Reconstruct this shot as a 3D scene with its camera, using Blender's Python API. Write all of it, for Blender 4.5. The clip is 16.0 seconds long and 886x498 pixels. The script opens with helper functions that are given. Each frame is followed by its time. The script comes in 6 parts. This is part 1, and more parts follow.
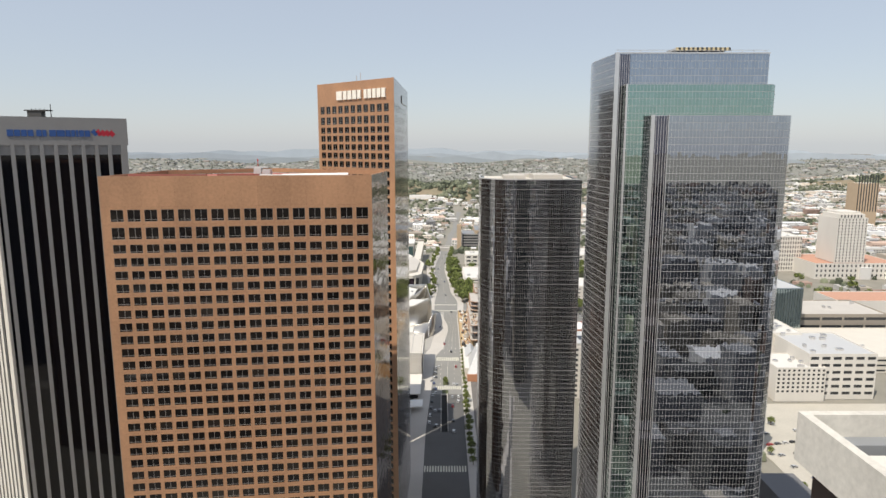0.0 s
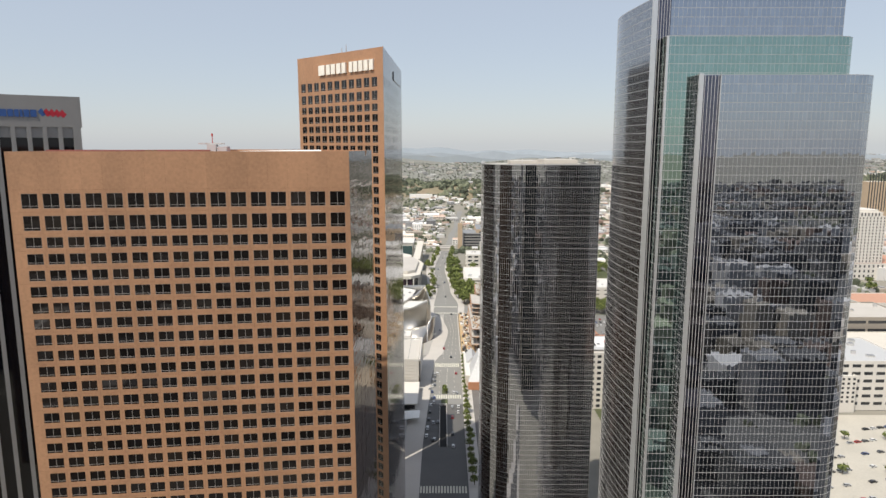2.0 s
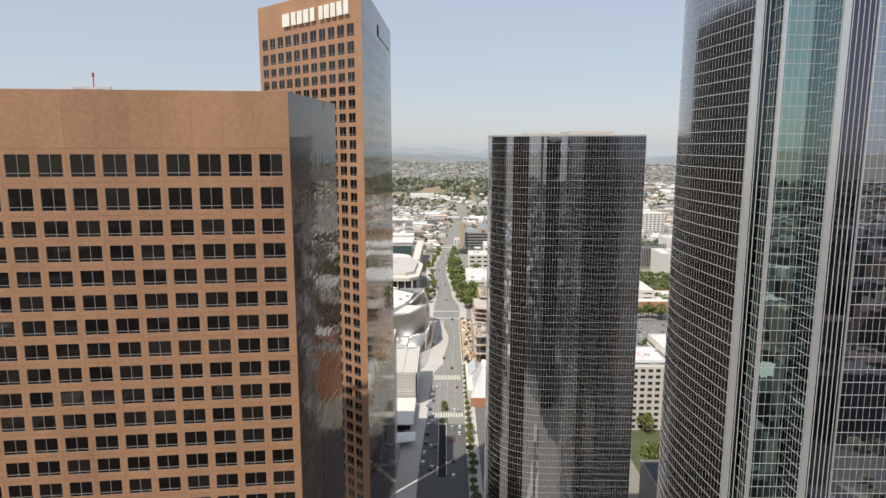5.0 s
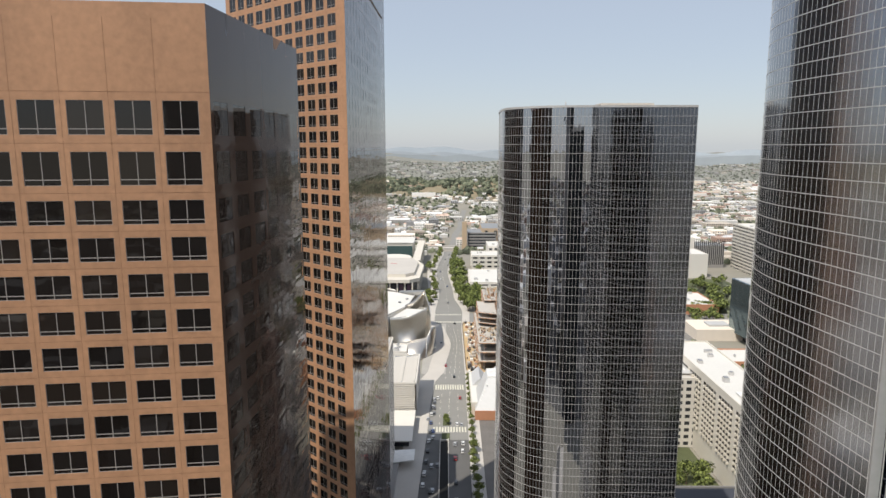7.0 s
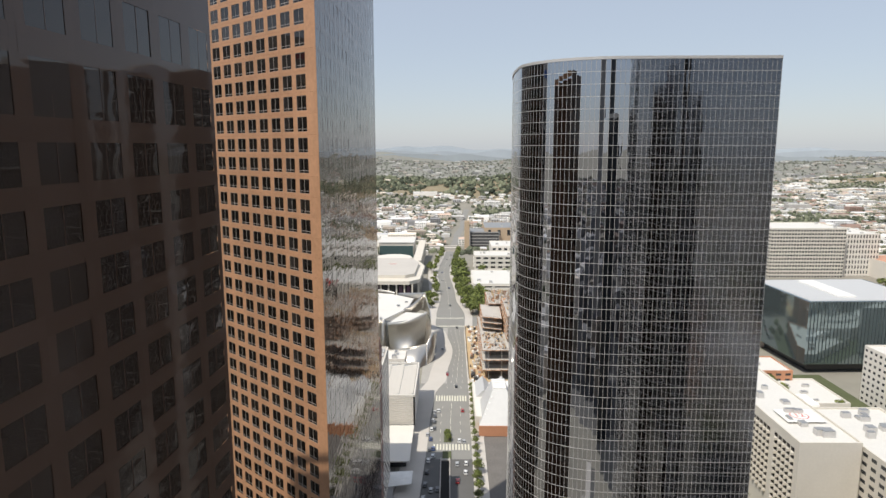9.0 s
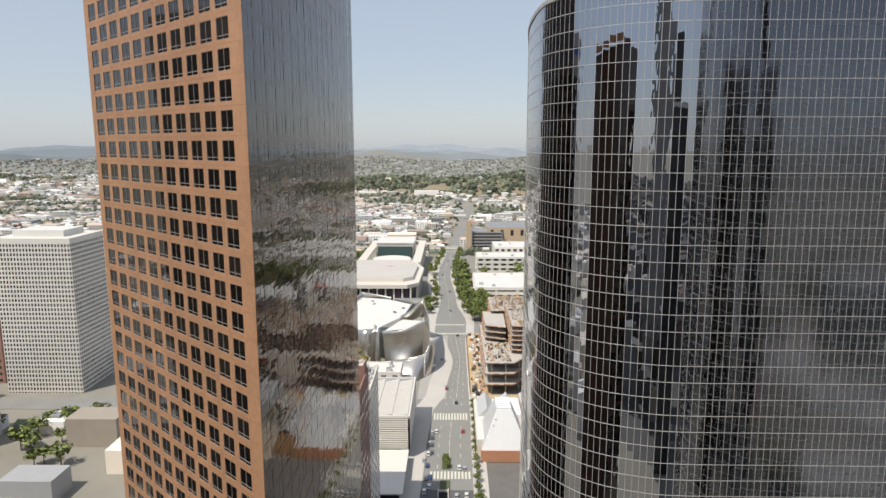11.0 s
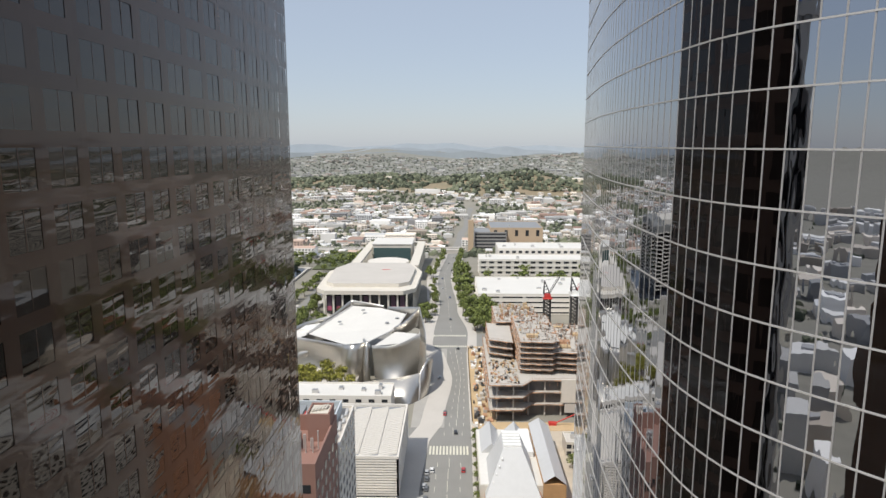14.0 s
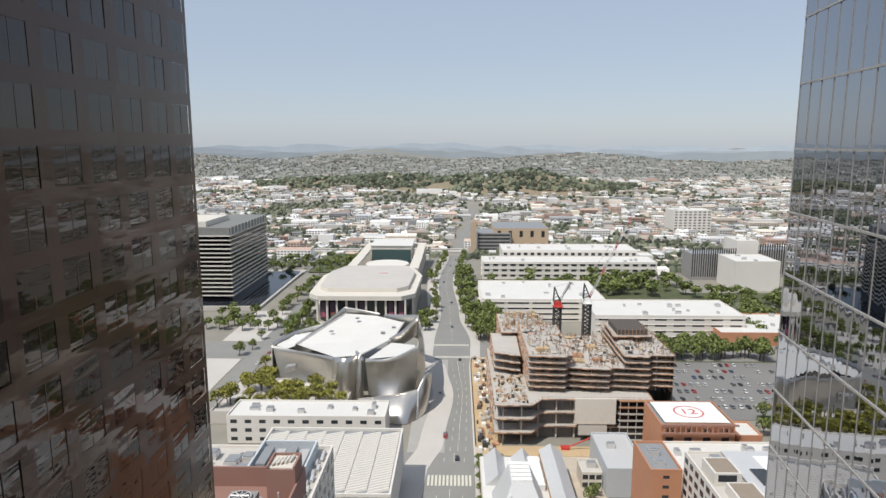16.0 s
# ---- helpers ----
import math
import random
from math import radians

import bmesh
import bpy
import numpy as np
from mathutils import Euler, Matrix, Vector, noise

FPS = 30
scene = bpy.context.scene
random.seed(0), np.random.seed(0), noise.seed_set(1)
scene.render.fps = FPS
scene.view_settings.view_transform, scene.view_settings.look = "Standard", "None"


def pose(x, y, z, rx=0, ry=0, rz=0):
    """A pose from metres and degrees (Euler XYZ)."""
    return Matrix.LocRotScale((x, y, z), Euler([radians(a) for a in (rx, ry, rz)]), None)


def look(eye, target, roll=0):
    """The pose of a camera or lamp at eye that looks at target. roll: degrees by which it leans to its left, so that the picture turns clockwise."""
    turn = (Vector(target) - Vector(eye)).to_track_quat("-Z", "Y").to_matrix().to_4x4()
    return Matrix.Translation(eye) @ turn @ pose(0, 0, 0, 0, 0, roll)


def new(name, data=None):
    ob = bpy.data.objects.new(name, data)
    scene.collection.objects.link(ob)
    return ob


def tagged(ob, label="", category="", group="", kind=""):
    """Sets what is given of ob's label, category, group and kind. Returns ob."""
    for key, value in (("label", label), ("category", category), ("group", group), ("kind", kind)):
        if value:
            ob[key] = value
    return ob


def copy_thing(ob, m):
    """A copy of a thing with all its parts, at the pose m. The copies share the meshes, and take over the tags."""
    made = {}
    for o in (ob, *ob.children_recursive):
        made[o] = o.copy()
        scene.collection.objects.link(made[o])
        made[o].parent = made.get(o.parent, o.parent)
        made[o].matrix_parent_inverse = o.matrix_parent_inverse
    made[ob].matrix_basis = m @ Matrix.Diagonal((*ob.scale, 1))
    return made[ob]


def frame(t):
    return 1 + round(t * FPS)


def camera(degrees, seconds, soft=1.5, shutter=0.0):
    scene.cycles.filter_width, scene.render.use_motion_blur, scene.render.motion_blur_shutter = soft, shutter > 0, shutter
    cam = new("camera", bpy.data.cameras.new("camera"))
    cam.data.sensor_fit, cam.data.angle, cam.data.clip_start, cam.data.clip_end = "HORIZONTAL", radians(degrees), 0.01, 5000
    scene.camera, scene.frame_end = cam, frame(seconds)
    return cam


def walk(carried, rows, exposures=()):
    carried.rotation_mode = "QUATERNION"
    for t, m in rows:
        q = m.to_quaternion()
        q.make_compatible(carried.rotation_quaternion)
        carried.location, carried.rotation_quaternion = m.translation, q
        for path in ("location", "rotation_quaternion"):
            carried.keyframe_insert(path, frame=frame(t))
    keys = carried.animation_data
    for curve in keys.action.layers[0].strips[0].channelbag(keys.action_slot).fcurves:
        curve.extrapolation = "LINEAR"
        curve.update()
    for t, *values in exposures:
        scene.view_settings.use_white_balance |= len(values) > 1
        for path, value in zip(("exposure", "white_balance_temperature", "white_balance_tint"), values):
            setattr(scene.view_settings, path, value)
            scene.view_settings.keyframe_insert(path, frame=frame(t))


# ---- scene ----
cam = camera(69.15, 16.0)
PATH = [
    (0.0, pose(0.00, 0.00, 186.00, 80.733, 0.007, -0.070)),
    (0.5, pose(0.37, 8.78, 183.92, 80.729, 0.003, -0.032)),
    (1.0, pose(0.79, 17.44, 182.12, 80.740, -0.005, -0.007)),
    (1.5, pose(1.22, 26.03, 180.47, 80.755, -0.012, 0.017)),
    (2.0, pose(1.62, 34.54, 178.87, 80.776, -0.004, 0.044)),
    (2.5, pose(2.01, 43.10, 177.21, 80.787, 0.012, 0.076)),
    (3.0, pose(2.37, 51.72, 175.59, 80.804, 0.013, 0.103)),
    (3.5, pose(2.68, 60.43, 173.98, 80.814, -0.003, 0.135)),
    (4.0, pose(3.11, 69.10, 172.46, 80.822, -0.031, 0.171)),
    (6.5, pose(3.30, 110.63, 165.36, 80.877, 0.029, 0.357)),
    (7, pose(3.21, 118.75, 163.94, 80.887, 0.025, 0.400)),
    (7.5, pose(3.22, 126.88, 162.50, 80.888, 0.020, 0.441)),
    (8, pose(3.27, 135.05, 161.11, 80.888, 0.020, 0.489)),
    (8.5, pose(3.41, 143.46, 159.73, 80.890, 0.032, 0.536)),
    (9, pose(3.61, 152.07, 158.43, 80.890, 0.051, 0.593)),
    (11.5, pose(5.54, 197.26, 154.87, 80.745, 0.023, 0.829)),
    (12.0, pose(5.75, 206.34, 153.83, 80.726, 0.049, 0.854)),
    (12.5, pose(5.96, 215.51, 152.70, 80.726, 0.068, 0.893)),
    (13.0, pose(6.38, 224.88, 151.52, 80.738, 0.045, 0.923)),
    (13.5, pose(6.70, 234.27, 150.26, 80.745, 0.015, 0.975)),
    (14.0, pose(6.94, 243.65, 148.96, 80.753, -0.008, 1.007)),
    (14.5, pose(7.02, 253.01, 147.73, 80.765, -0.018, 1.046)),
    (15.0, pose(6.89, 262.31, 146.69, 80.774, -0.006, 1.077)),
    (15.5, pose(6.96, 271.13, 145.79, 80.764, 0.024, 1.126)),
    (16.0, pose(7.65, 279.05, 145.09, 80.776, 0.064, 1.232)),
]
# the picture starts slightly warm and ends cooler and darker
walk(cam, PATH, ((0.0, 0.06, 6640, 10), (8.0, 0.03, 6530, 10), (12.5, 0.0, 6480, 10), (16.0, -0.1, 6260, 10)))

# ---- light ----
SUN_TO = Vector((-0.346, -0.404, 0.846))
world = bpy.data.worlds.new("sky")
scene.world = world
world.use_nodes = True
wn = world.node_tree
sky = wn.nodes.new("ShaderNodeTexSky")
sky.sky_type = 'NISHITA'
sky.sun_disc = False
sky.sun_elevation = radians(57.8)
sky.sun_rotation = radians(220.5)
sky.altitude = 0
sky.air_density = 1.0
sky.dust_density = 0.6
sky.ozone_density = 1.5
haze = wn.nodes.new("ShaderNodeMix")
haze.data_type = 'RGBA'
haze.inputs[0].default_value = 0.72
haze.inputs[7].default_value = (3.50, 3.82, 4.38, 1)
wn.links.new(sky.outputs[0], haze.inputs[6])
wn.links.new(haze.outputs[2], wn.nodes["Background"].inputs[0])
wn.nodes["Background"].inputs[1].default_value = 0.145
sun = new("sun", bpy.data.lights.new("sun", "SUN"))
sun.data.energy = 4.25
sun.data.angle = radians(0.6)
sun.data.color = (1.0, 0.94, 0.84)
sun.matrix_world = look(SUN_TO * 1000, (0, 0, 0))
scene.view_settings.exposure = 0.0


# ---- materials ----
def mat(name, base, rough=0.7, metal=0.0, var=0.15, scale=0.5, fine=8.0, bump=0.0, rnd=0.0, island=0.0, spec=0.5,
        tint=None, streak=0.0, coat=0.0):
    """A surface with variation at two scales, per-object (rnd) and per-piece (island) shade."""
    m = bpy.data.materials.new(name)
    m.use_nodes = True
    nt, p = m.node_tree, m.node_tree.nodes["Principled BSDF"]
    N, L = nt.nodes.new, nt.links.new
    p.inputs["Roughness"].default_value = rough
    p.inputs["Metallic"].default_value = metal
    p.inputs["Specular IOR Level"].default_value = spec
    p.inputs["Coat Weight"].default_value = coat
    p.inputs["Coat Roughness"].default_value = 0.03
    tc = N("ShaderNodeTexCoord")
    a, b = N("ShaderNodeTexNoise"), N("ShaderNodeTexNoise")
    for n, s in ((a, scale), (b, fine)):
        n.inputs["Scale"].default_value = s
        n.inputs["Detail"].default_value = 4
    if streak:
        mp = N("ShaderNodeMapping")
        mp.inputs["Scale"].default_value = (1, 1, streak)
        L(tc.outputs["Object"], mp.inputs[0])
        L(mp.outputs[0], a.inputs[0])
    else:
        L(tc.outputs["Object"], a.inputs[0])
    L(tc.outputs["Object"], b.inputs[0])
    add = N("ShaderNodeMath")
    add.operation = 'ADD'
    L(a.outputs[0], add.inputs[0])
    L(b.outputs[0], add.inputs[1])
    val = add.outputs[0]
    for amount, kind in ((rnd, "obj"), (island, "isl")):
        if amount:
            src = N("ShaderNodeObjectInfo").outputs["Random"] if kind == "obj" else N("ShaderNodeNewGeometry").outputs["Random Per Island"]
            k = N("ShaderNodeMath")
            k.operation = 'MULTIPLY_ADD'
            k.inputs[1].default_value = amount / max(var, 0.01) * 2
            L(src, k.inputs[0])
            off = N("ShaderNodeMath")
            off.operation = 'SUBTRACT'
            off.inputs[1].default_value = amount / max(var, 0.01)
            L(val, off.inputs[0])
            L(off.outputs[0], k.inputs[2])
            val = k.outputs[0]
    # 1.0 is the mean of the two noises
    mr = N("ShaderNodeMapRange")
    mr.clamp = False
    mr.inputs[1].default_value, mr.inputs[2].default_value = 0.0, 2.0
    mr.inputs[3].default_value, mr.inputs[4].default_value = 1 - 2 * var, 1 + 2 * var
    L(val, mr.inputs[0])
    mx = N("ShaderNodeMix")
    mx.data_type, mx.blend_type = 'RGBA', 'MULTIPLY'
    mx.inputs[0].default_value = 1.0
    if tint:
        t = N("ShaderNodeMix")
        t.data_type = 'RGBA'
        t.inputs[6].default_value = (*base, 1)
        t.inputs[7].default_value = (*tint, 1)
        src = N("ShaderNodeNewGeometry").outputs["Random Per Island"] if island else a.outputs[0]
        L(src, t.inputs[0])
        L(t.outputs[2], mx.inputs[6])
    else:
        mx.inputs[6].default_value = (*base, 1)
    cl = N("ShaderNodeClamp")
    cl.inputs[1].default_value, cl.inputs[2].default_value = 0.25, 1.9
    L(mr.outputs[0], cl.inputs[0])
    L(cl.outputs[0], mx.inputs[7])
    L(mx.outputs[2], p.inputs["Base Color"])
    if bump:
        bm_ = N("ShaderNodeBump")
        bm_.inputs["Strength"].default_value = bump
        bm_.inputs["Distance"].default_value = 0.05
        L(b.outputs[0], bm_.inputs["Height"])
        L(bm_.outputs[0], p.inputs["Normal"])
    return m


def mirror_glass(name, base, rough=0.03, wave=0.0, wave_scale=0.5, tint=None, rnd=False, spec=1.0, metal=0.0, squash=1.0):
    """Dark coated glazing or polished stone that mirrors its surroundings with a slight ripple."""
    m = bpy.data.materials.new(name)
    m.use_nodes = True
    nt, p = m.node_tree, m.node_tree.nodes["Principled BSDF"]
    N, L = nt.nodes.new, nt.links.new
    p.inputs["Roughness"].default_value = rough
    p.inputs["Metallic"].default_value = metal
    p.inputs["Specular IOR Level"].default_value = spec
    mx = N("ShaderNodeMix")
    mx.data_type = 'RGBA'
    mx.inputs[6].default_value = (*base, 1)
    mx.inputs[7].default_value = (*(tint or [c * 2.2 for c in base]), 1)
    src = N("ShaderNodeObjectInfo").outputs["Random"] if rnd else N("ShaderNodeNewGeometry").outputs["Random Per Island"]
    pw = N("ShaderNodeMath")
    pw.operation = 'POWER'
    pw.inputs[1].default_value = 3.0
    L(src, pw.inputs[0])
    L(pw.outputs[0], mx.inputs[0])
    L(mx.outputs[2], p.inputs["Base Color"])
    if wave:
        tc = N("ShaderNodeTexCoord")
        mp = N("ShaderNodeMapping")
        mp.inputs["Scale"].default_value = (1, 1, squash)
        n = N("ShaderNodeTexNoise")
        n.inputs["Scale"].default_value = wave_scale
        n.inputs["Detail"].default_value = 1 if squash > 1 else 2
        b = N("ShaderNodeBump")
        b.inputs["Strength"].default_value = 1.0
        b.inputs["Distance"].default_value = wave
        L(tc.outputs["Object"], mp.inputs[0])
        L(mp.outputs[0], n.inputs[0])
        L(n.outputs[0], b.inputs["Height"])
        L(b.outputs[0], p.inputs["Normal"])
    return m


GRANITE = mat("rose_granite", (0.40, 0.216, 0.118), 0.55, var=0.26, scale=0.12, fine=1.4, bump=0.1, streak=0.35, island=0.02)
JOINT = mat("dark_joint", (0.25, 0.13, 0.08), 0.9)
POLISHED = mirror_glass("polished_brown_granite", (0.082, 0.050, 0.036), 0.05, wave=0.03, wave_scale=0.17, squash=4.5, tint=(0.09, 0.056, 0.041), spec=0.32)
SIDE_GLASS = mirror_glass("side_window_glass", (0.030, 0.020, 0.015), 0.02, wave=0.03, wave_scale=0.17, squash=4.5, tint=(0.05, 0.035, 0.027), spec=0.55, rnd=True)
WIN_GLASS = mirror_glass("bronze_window_glass", (0.010, 0.008, 0.007), 0.03, wave=0.004, wave_scale=0.6, tint=(0.024, 0.018, 0.014), rnd=True, spec=0.5)
WIN_GLASS_FAR = mirror_glass("bronze_window_glass_upper", (0.010, 0.008, 0.007), 0.03, tint=(0.024, 0.018, 0.014), spec=0.5)
FRAME = mat("window_frame_aluminium", (0.32, 0.29, 0.27), 0.45, metal=0.2, var=0.05)
DARKGLASS = mirror_glass("dark_curtain_glass", (0.37, 0.385, 0.42), 0.01, wave=0.006, wave_scale=1.1, squash=0.3, tint=(0.40, 0.41, 0.44), metal=1.0)
BLUEGLASS = mirror_glass("silver_blue_curtain_glass", (0.38, 0.41, 0.46), 0.01, wave=0.0025, wave_scale=0.6, tint=(0.42, 0.45, 0.50), metal=1.0)
TEALGLASS = mirror_glass("teal_curtain_glass", (0.30, 0.42, 0.38), 0.01, wave=0.002, wave_scale=0.6, tint=(0.34, 0.46, 0.42), metal=1.0)
GRIDMETAL = mat("dull_grey_grid", (0.40, 0.39, 0.385), 0.5, metal=0.2, var=0.06)
MULLION = mat("grey_mullion", (0.56, 0.545, 0.53), 0.45, metal=0.3, var=0.06)
PILASTER = mat("pale_metal_pilaster", (0.68, 0.67, 0.66), 0.22, metal=0.6, var=0.06, fine=2)
GREYSTONE = mat("grey_granite_cladding", (0.27, 0.26, 0.25), 0.6, var=0.08, scale=0.2, fine=4)
BLACKGLASS = mirror_glass("black_bay_glass", (0.006, 0.006, 0.008), 0.05, wave=0.003, spec=0.35)
ASPHALT = mat("asphalt", (0.24, 0.235, 0.22), 0.9, var=0.12, scale=0.08, fine=1.2, bump=0.1)
CONCRETE = mat("pale_concrete", (0.50, 0.47, 0.43), 0.85, var=0.1, scale=0.06, fine=1.5, bump=0.1)
ROOFWHITE = mat("white_roof_membrane", (0.63, 0.615, 0.58), 0.8, var=0.07, scale=0.05, fine=0.8)
WHITEWALL = mat("white_painted_wall", (0.66, 0.625, 0.57), 0.8, var=0.06, scale=0.1, fine=1.0, streak=0.3)
CREAM = mat("cream_stone", (0.62, 0.58, 0.51), 0.8, var=0.07, scale=0.1, fine=1.0)
TAN = mat("tan_stone", (0.46, 0.35, 0.24), 0.85, var=0.08, scale=0.1, fine=1.0)
BRICK = mat("orange_brick", (0.48, 0.23, 0.13), 0.85, var=0.1, scale=0.2, fine=3.0)
GREYROOF = mat("grey_metal_roof", (0.25, 0.26, 0.27), 0.55, var=0.08, scale=0.1, fine=1.0)
DARKWIN = mirror_glass("dark_window", (0.03, 0.032, 0.035), 0.1, spec=0.5)
PAINT = mat("white_road_paint", (0.62, 0.60, 0.50), 0.8, var=0.12, scale=0.5, fine=4)

REDPAINT = mat("red_paint", (0.5, 0.05, 0.04), 0.5)
BLACKSTEEL = mat("dark_lattice_steel", (0.05, 0.048, 0.046), 0.6)
WHITEPAINT = mat("white_paint", (0.78, 0.77, 0.74), 0.5)
YELLOW = mat("yellow_paint", (0.65, 0.45, 0.06), 0.6)
STRIPGLASS = mirror_glass("dark_strip_glass", (0.10, 0.10, 0.13), 0.02, wave=0.002, metal=1.0)


# ---- mesh helpers ----
class MB:
    """Collects vertices and faces for one mesh."""

    def __init__(self):
        self.v, self.f, self.m = [], [], []

    def quad(self, a, b, c, d, mi=0):
        i = len(self.v)
        self.v += [a, b, c, d]
        self.f.append((i, i + 1, i + 2, i + 3))
        self.m.append(mi)

    def face(self, pts, mi=0):
        i = len(self.v)
        self.v += list(pts)
        self.f.append(tuple(range(i, i + len(pts))))
        self.m.append(mi)

    def box(self, x0, y0, z0, x1, y1, z1, mi=0, M=None):
        p = [(x0, y0, z0), (x1, y0, z0), (x1, y1, z0), (x0, y1, z0), (x0, y0, z1), (x1, y0, z1), (x1, y1, z1), (x0, y1, z1)]
        if M is not None:
            p = [tuple(M @ Vector(q)) for q in p]
        i = len(self.v)
        self.v += p
        for q in ((3, 2, 1, 0), (4, 5, 6, 7), (0, 1, 5, 4), (1, 2, 6, 5), (2, 3, 7, 6), (3, 0, 4, 7)):
            self.f.append(tuple(i + k for k in q))
            self.m.append(mi)
        return self

    def prism(self, poly, z0, z1, mi=0, top=None, sides=True):
        n, i = len(poly), len(self.v)
        self.v += [(p[0], p[1], z0) for p in poly] + [(p[0], p[1], z1) for p in poly]
        if sides:
            for k in range(n):
                self.f.append((i + k, i + (k + 1) % n, i + n + (k + 1) % n, i + n + k))
                self.m.append(mi)
        self.f.append(tuple(i + n + k for k in range(n)))
        self.m.append(mi if top is None else top)
        return self

    def tube(self, a, b, r, n=6, mi=0, r2=None):
        a, b = Vector(a), Vector(b)
        q = (b - a).to_track_quat('Z', 'Y')
        r2 = r if r2 is None else r2
        i = len(self.v)
        for c, rr in ((a, r), (b, r2)):
            for k in range(n):
                t = 2 * math.pi * k / n
                self.v.append(tuple(c + q @ Vector((rr * math.cos(t), rr * math.sin(t), 0))))
        for k in range(n):
            self.f.append((i + k, i + (k + 1) % n, i + n + (k + 1) % n, i + n + k))
            self.m.append(mi)
        self.f += [tuple(i + n + k for k in range(n)), tuple(i + n - 1 - k for k in range(n))]
        self.m += [mi, mi]
        return self

    def data(self, name, mats):
        me = bpy.data.meshes.new(name)
        me.from_pydata(self.v, [], self.f)
        for m in (mats if isinstance(mats, (list, tuple)) else [mats]):
            me.materials.append(m)
        me.polygons.foreach_set("material_index", self.m)
        me.update()
        return me


def part(name, mb, mats, parent=None, label="", kind="", smooth=False):
    """One mesh object, under a thing or a part."""
    me = mb if isinstance(mb, bpy.types.Mesh) else mb.data(name, mats)
    if smooth:
        me.polygons.foreach_set("use_smooth", [True] * len(me.polygons))
    ob = new(name, me)
    ob.parent = parent
    return tagged(ob, label, kind=kind)


def thing(name, label, category, group="", kind="", at=(0, 0, 0)):
    ob = new(name)
    ob.empty_display_size = 1
    ob.location = at
    return tagged(ob, label, category, group, kind)


def wall_frame(A, B):
    """Maps (u along A to B, w outward, z) to the world."""
    A, B = Vector((*A, 0)), Vector((*B, 0))
    d = (B - A).normalized()
    n = Vector((d.y, -d.x, 0))
    M = Matrix(((d.x, n.x, 0, A.x), (d.y, n.y, 0, A.y), (0, 0, 1, 0), (0, 0, 0, 1)))
    return M, (B - A).length


def window_mesh(name, w, h, glass, frame):
    """Recessed window: pane, frame, centre mullion and low transom; origin at its lower left, outward +y."""
    b = MB()
    b.quad((0, -0.08, 0), (w, -0.08, 0), (w, -0.08, h), (0, -0.08, h), 0)
    t, bar = 0.05, 0.16 * h
    for x0, x1, z0, z1 in ((0, t, 0, h), (w - t, w, 0, h), (t, w - t, h - t, h), (t, w - t, 0, t), (w / 2 - 0.04, w / 2 + 0.04, t, h - t),
                           (t, w / 2 - 0.04, bar, bar + 0.09), (w / 2 + 0.04, w - t, bar, bar + 0.09)):
        b.box(x0, -0.075, z0, x1, -0.035, z1, 1)
    return b.data(name, [glass, frame])


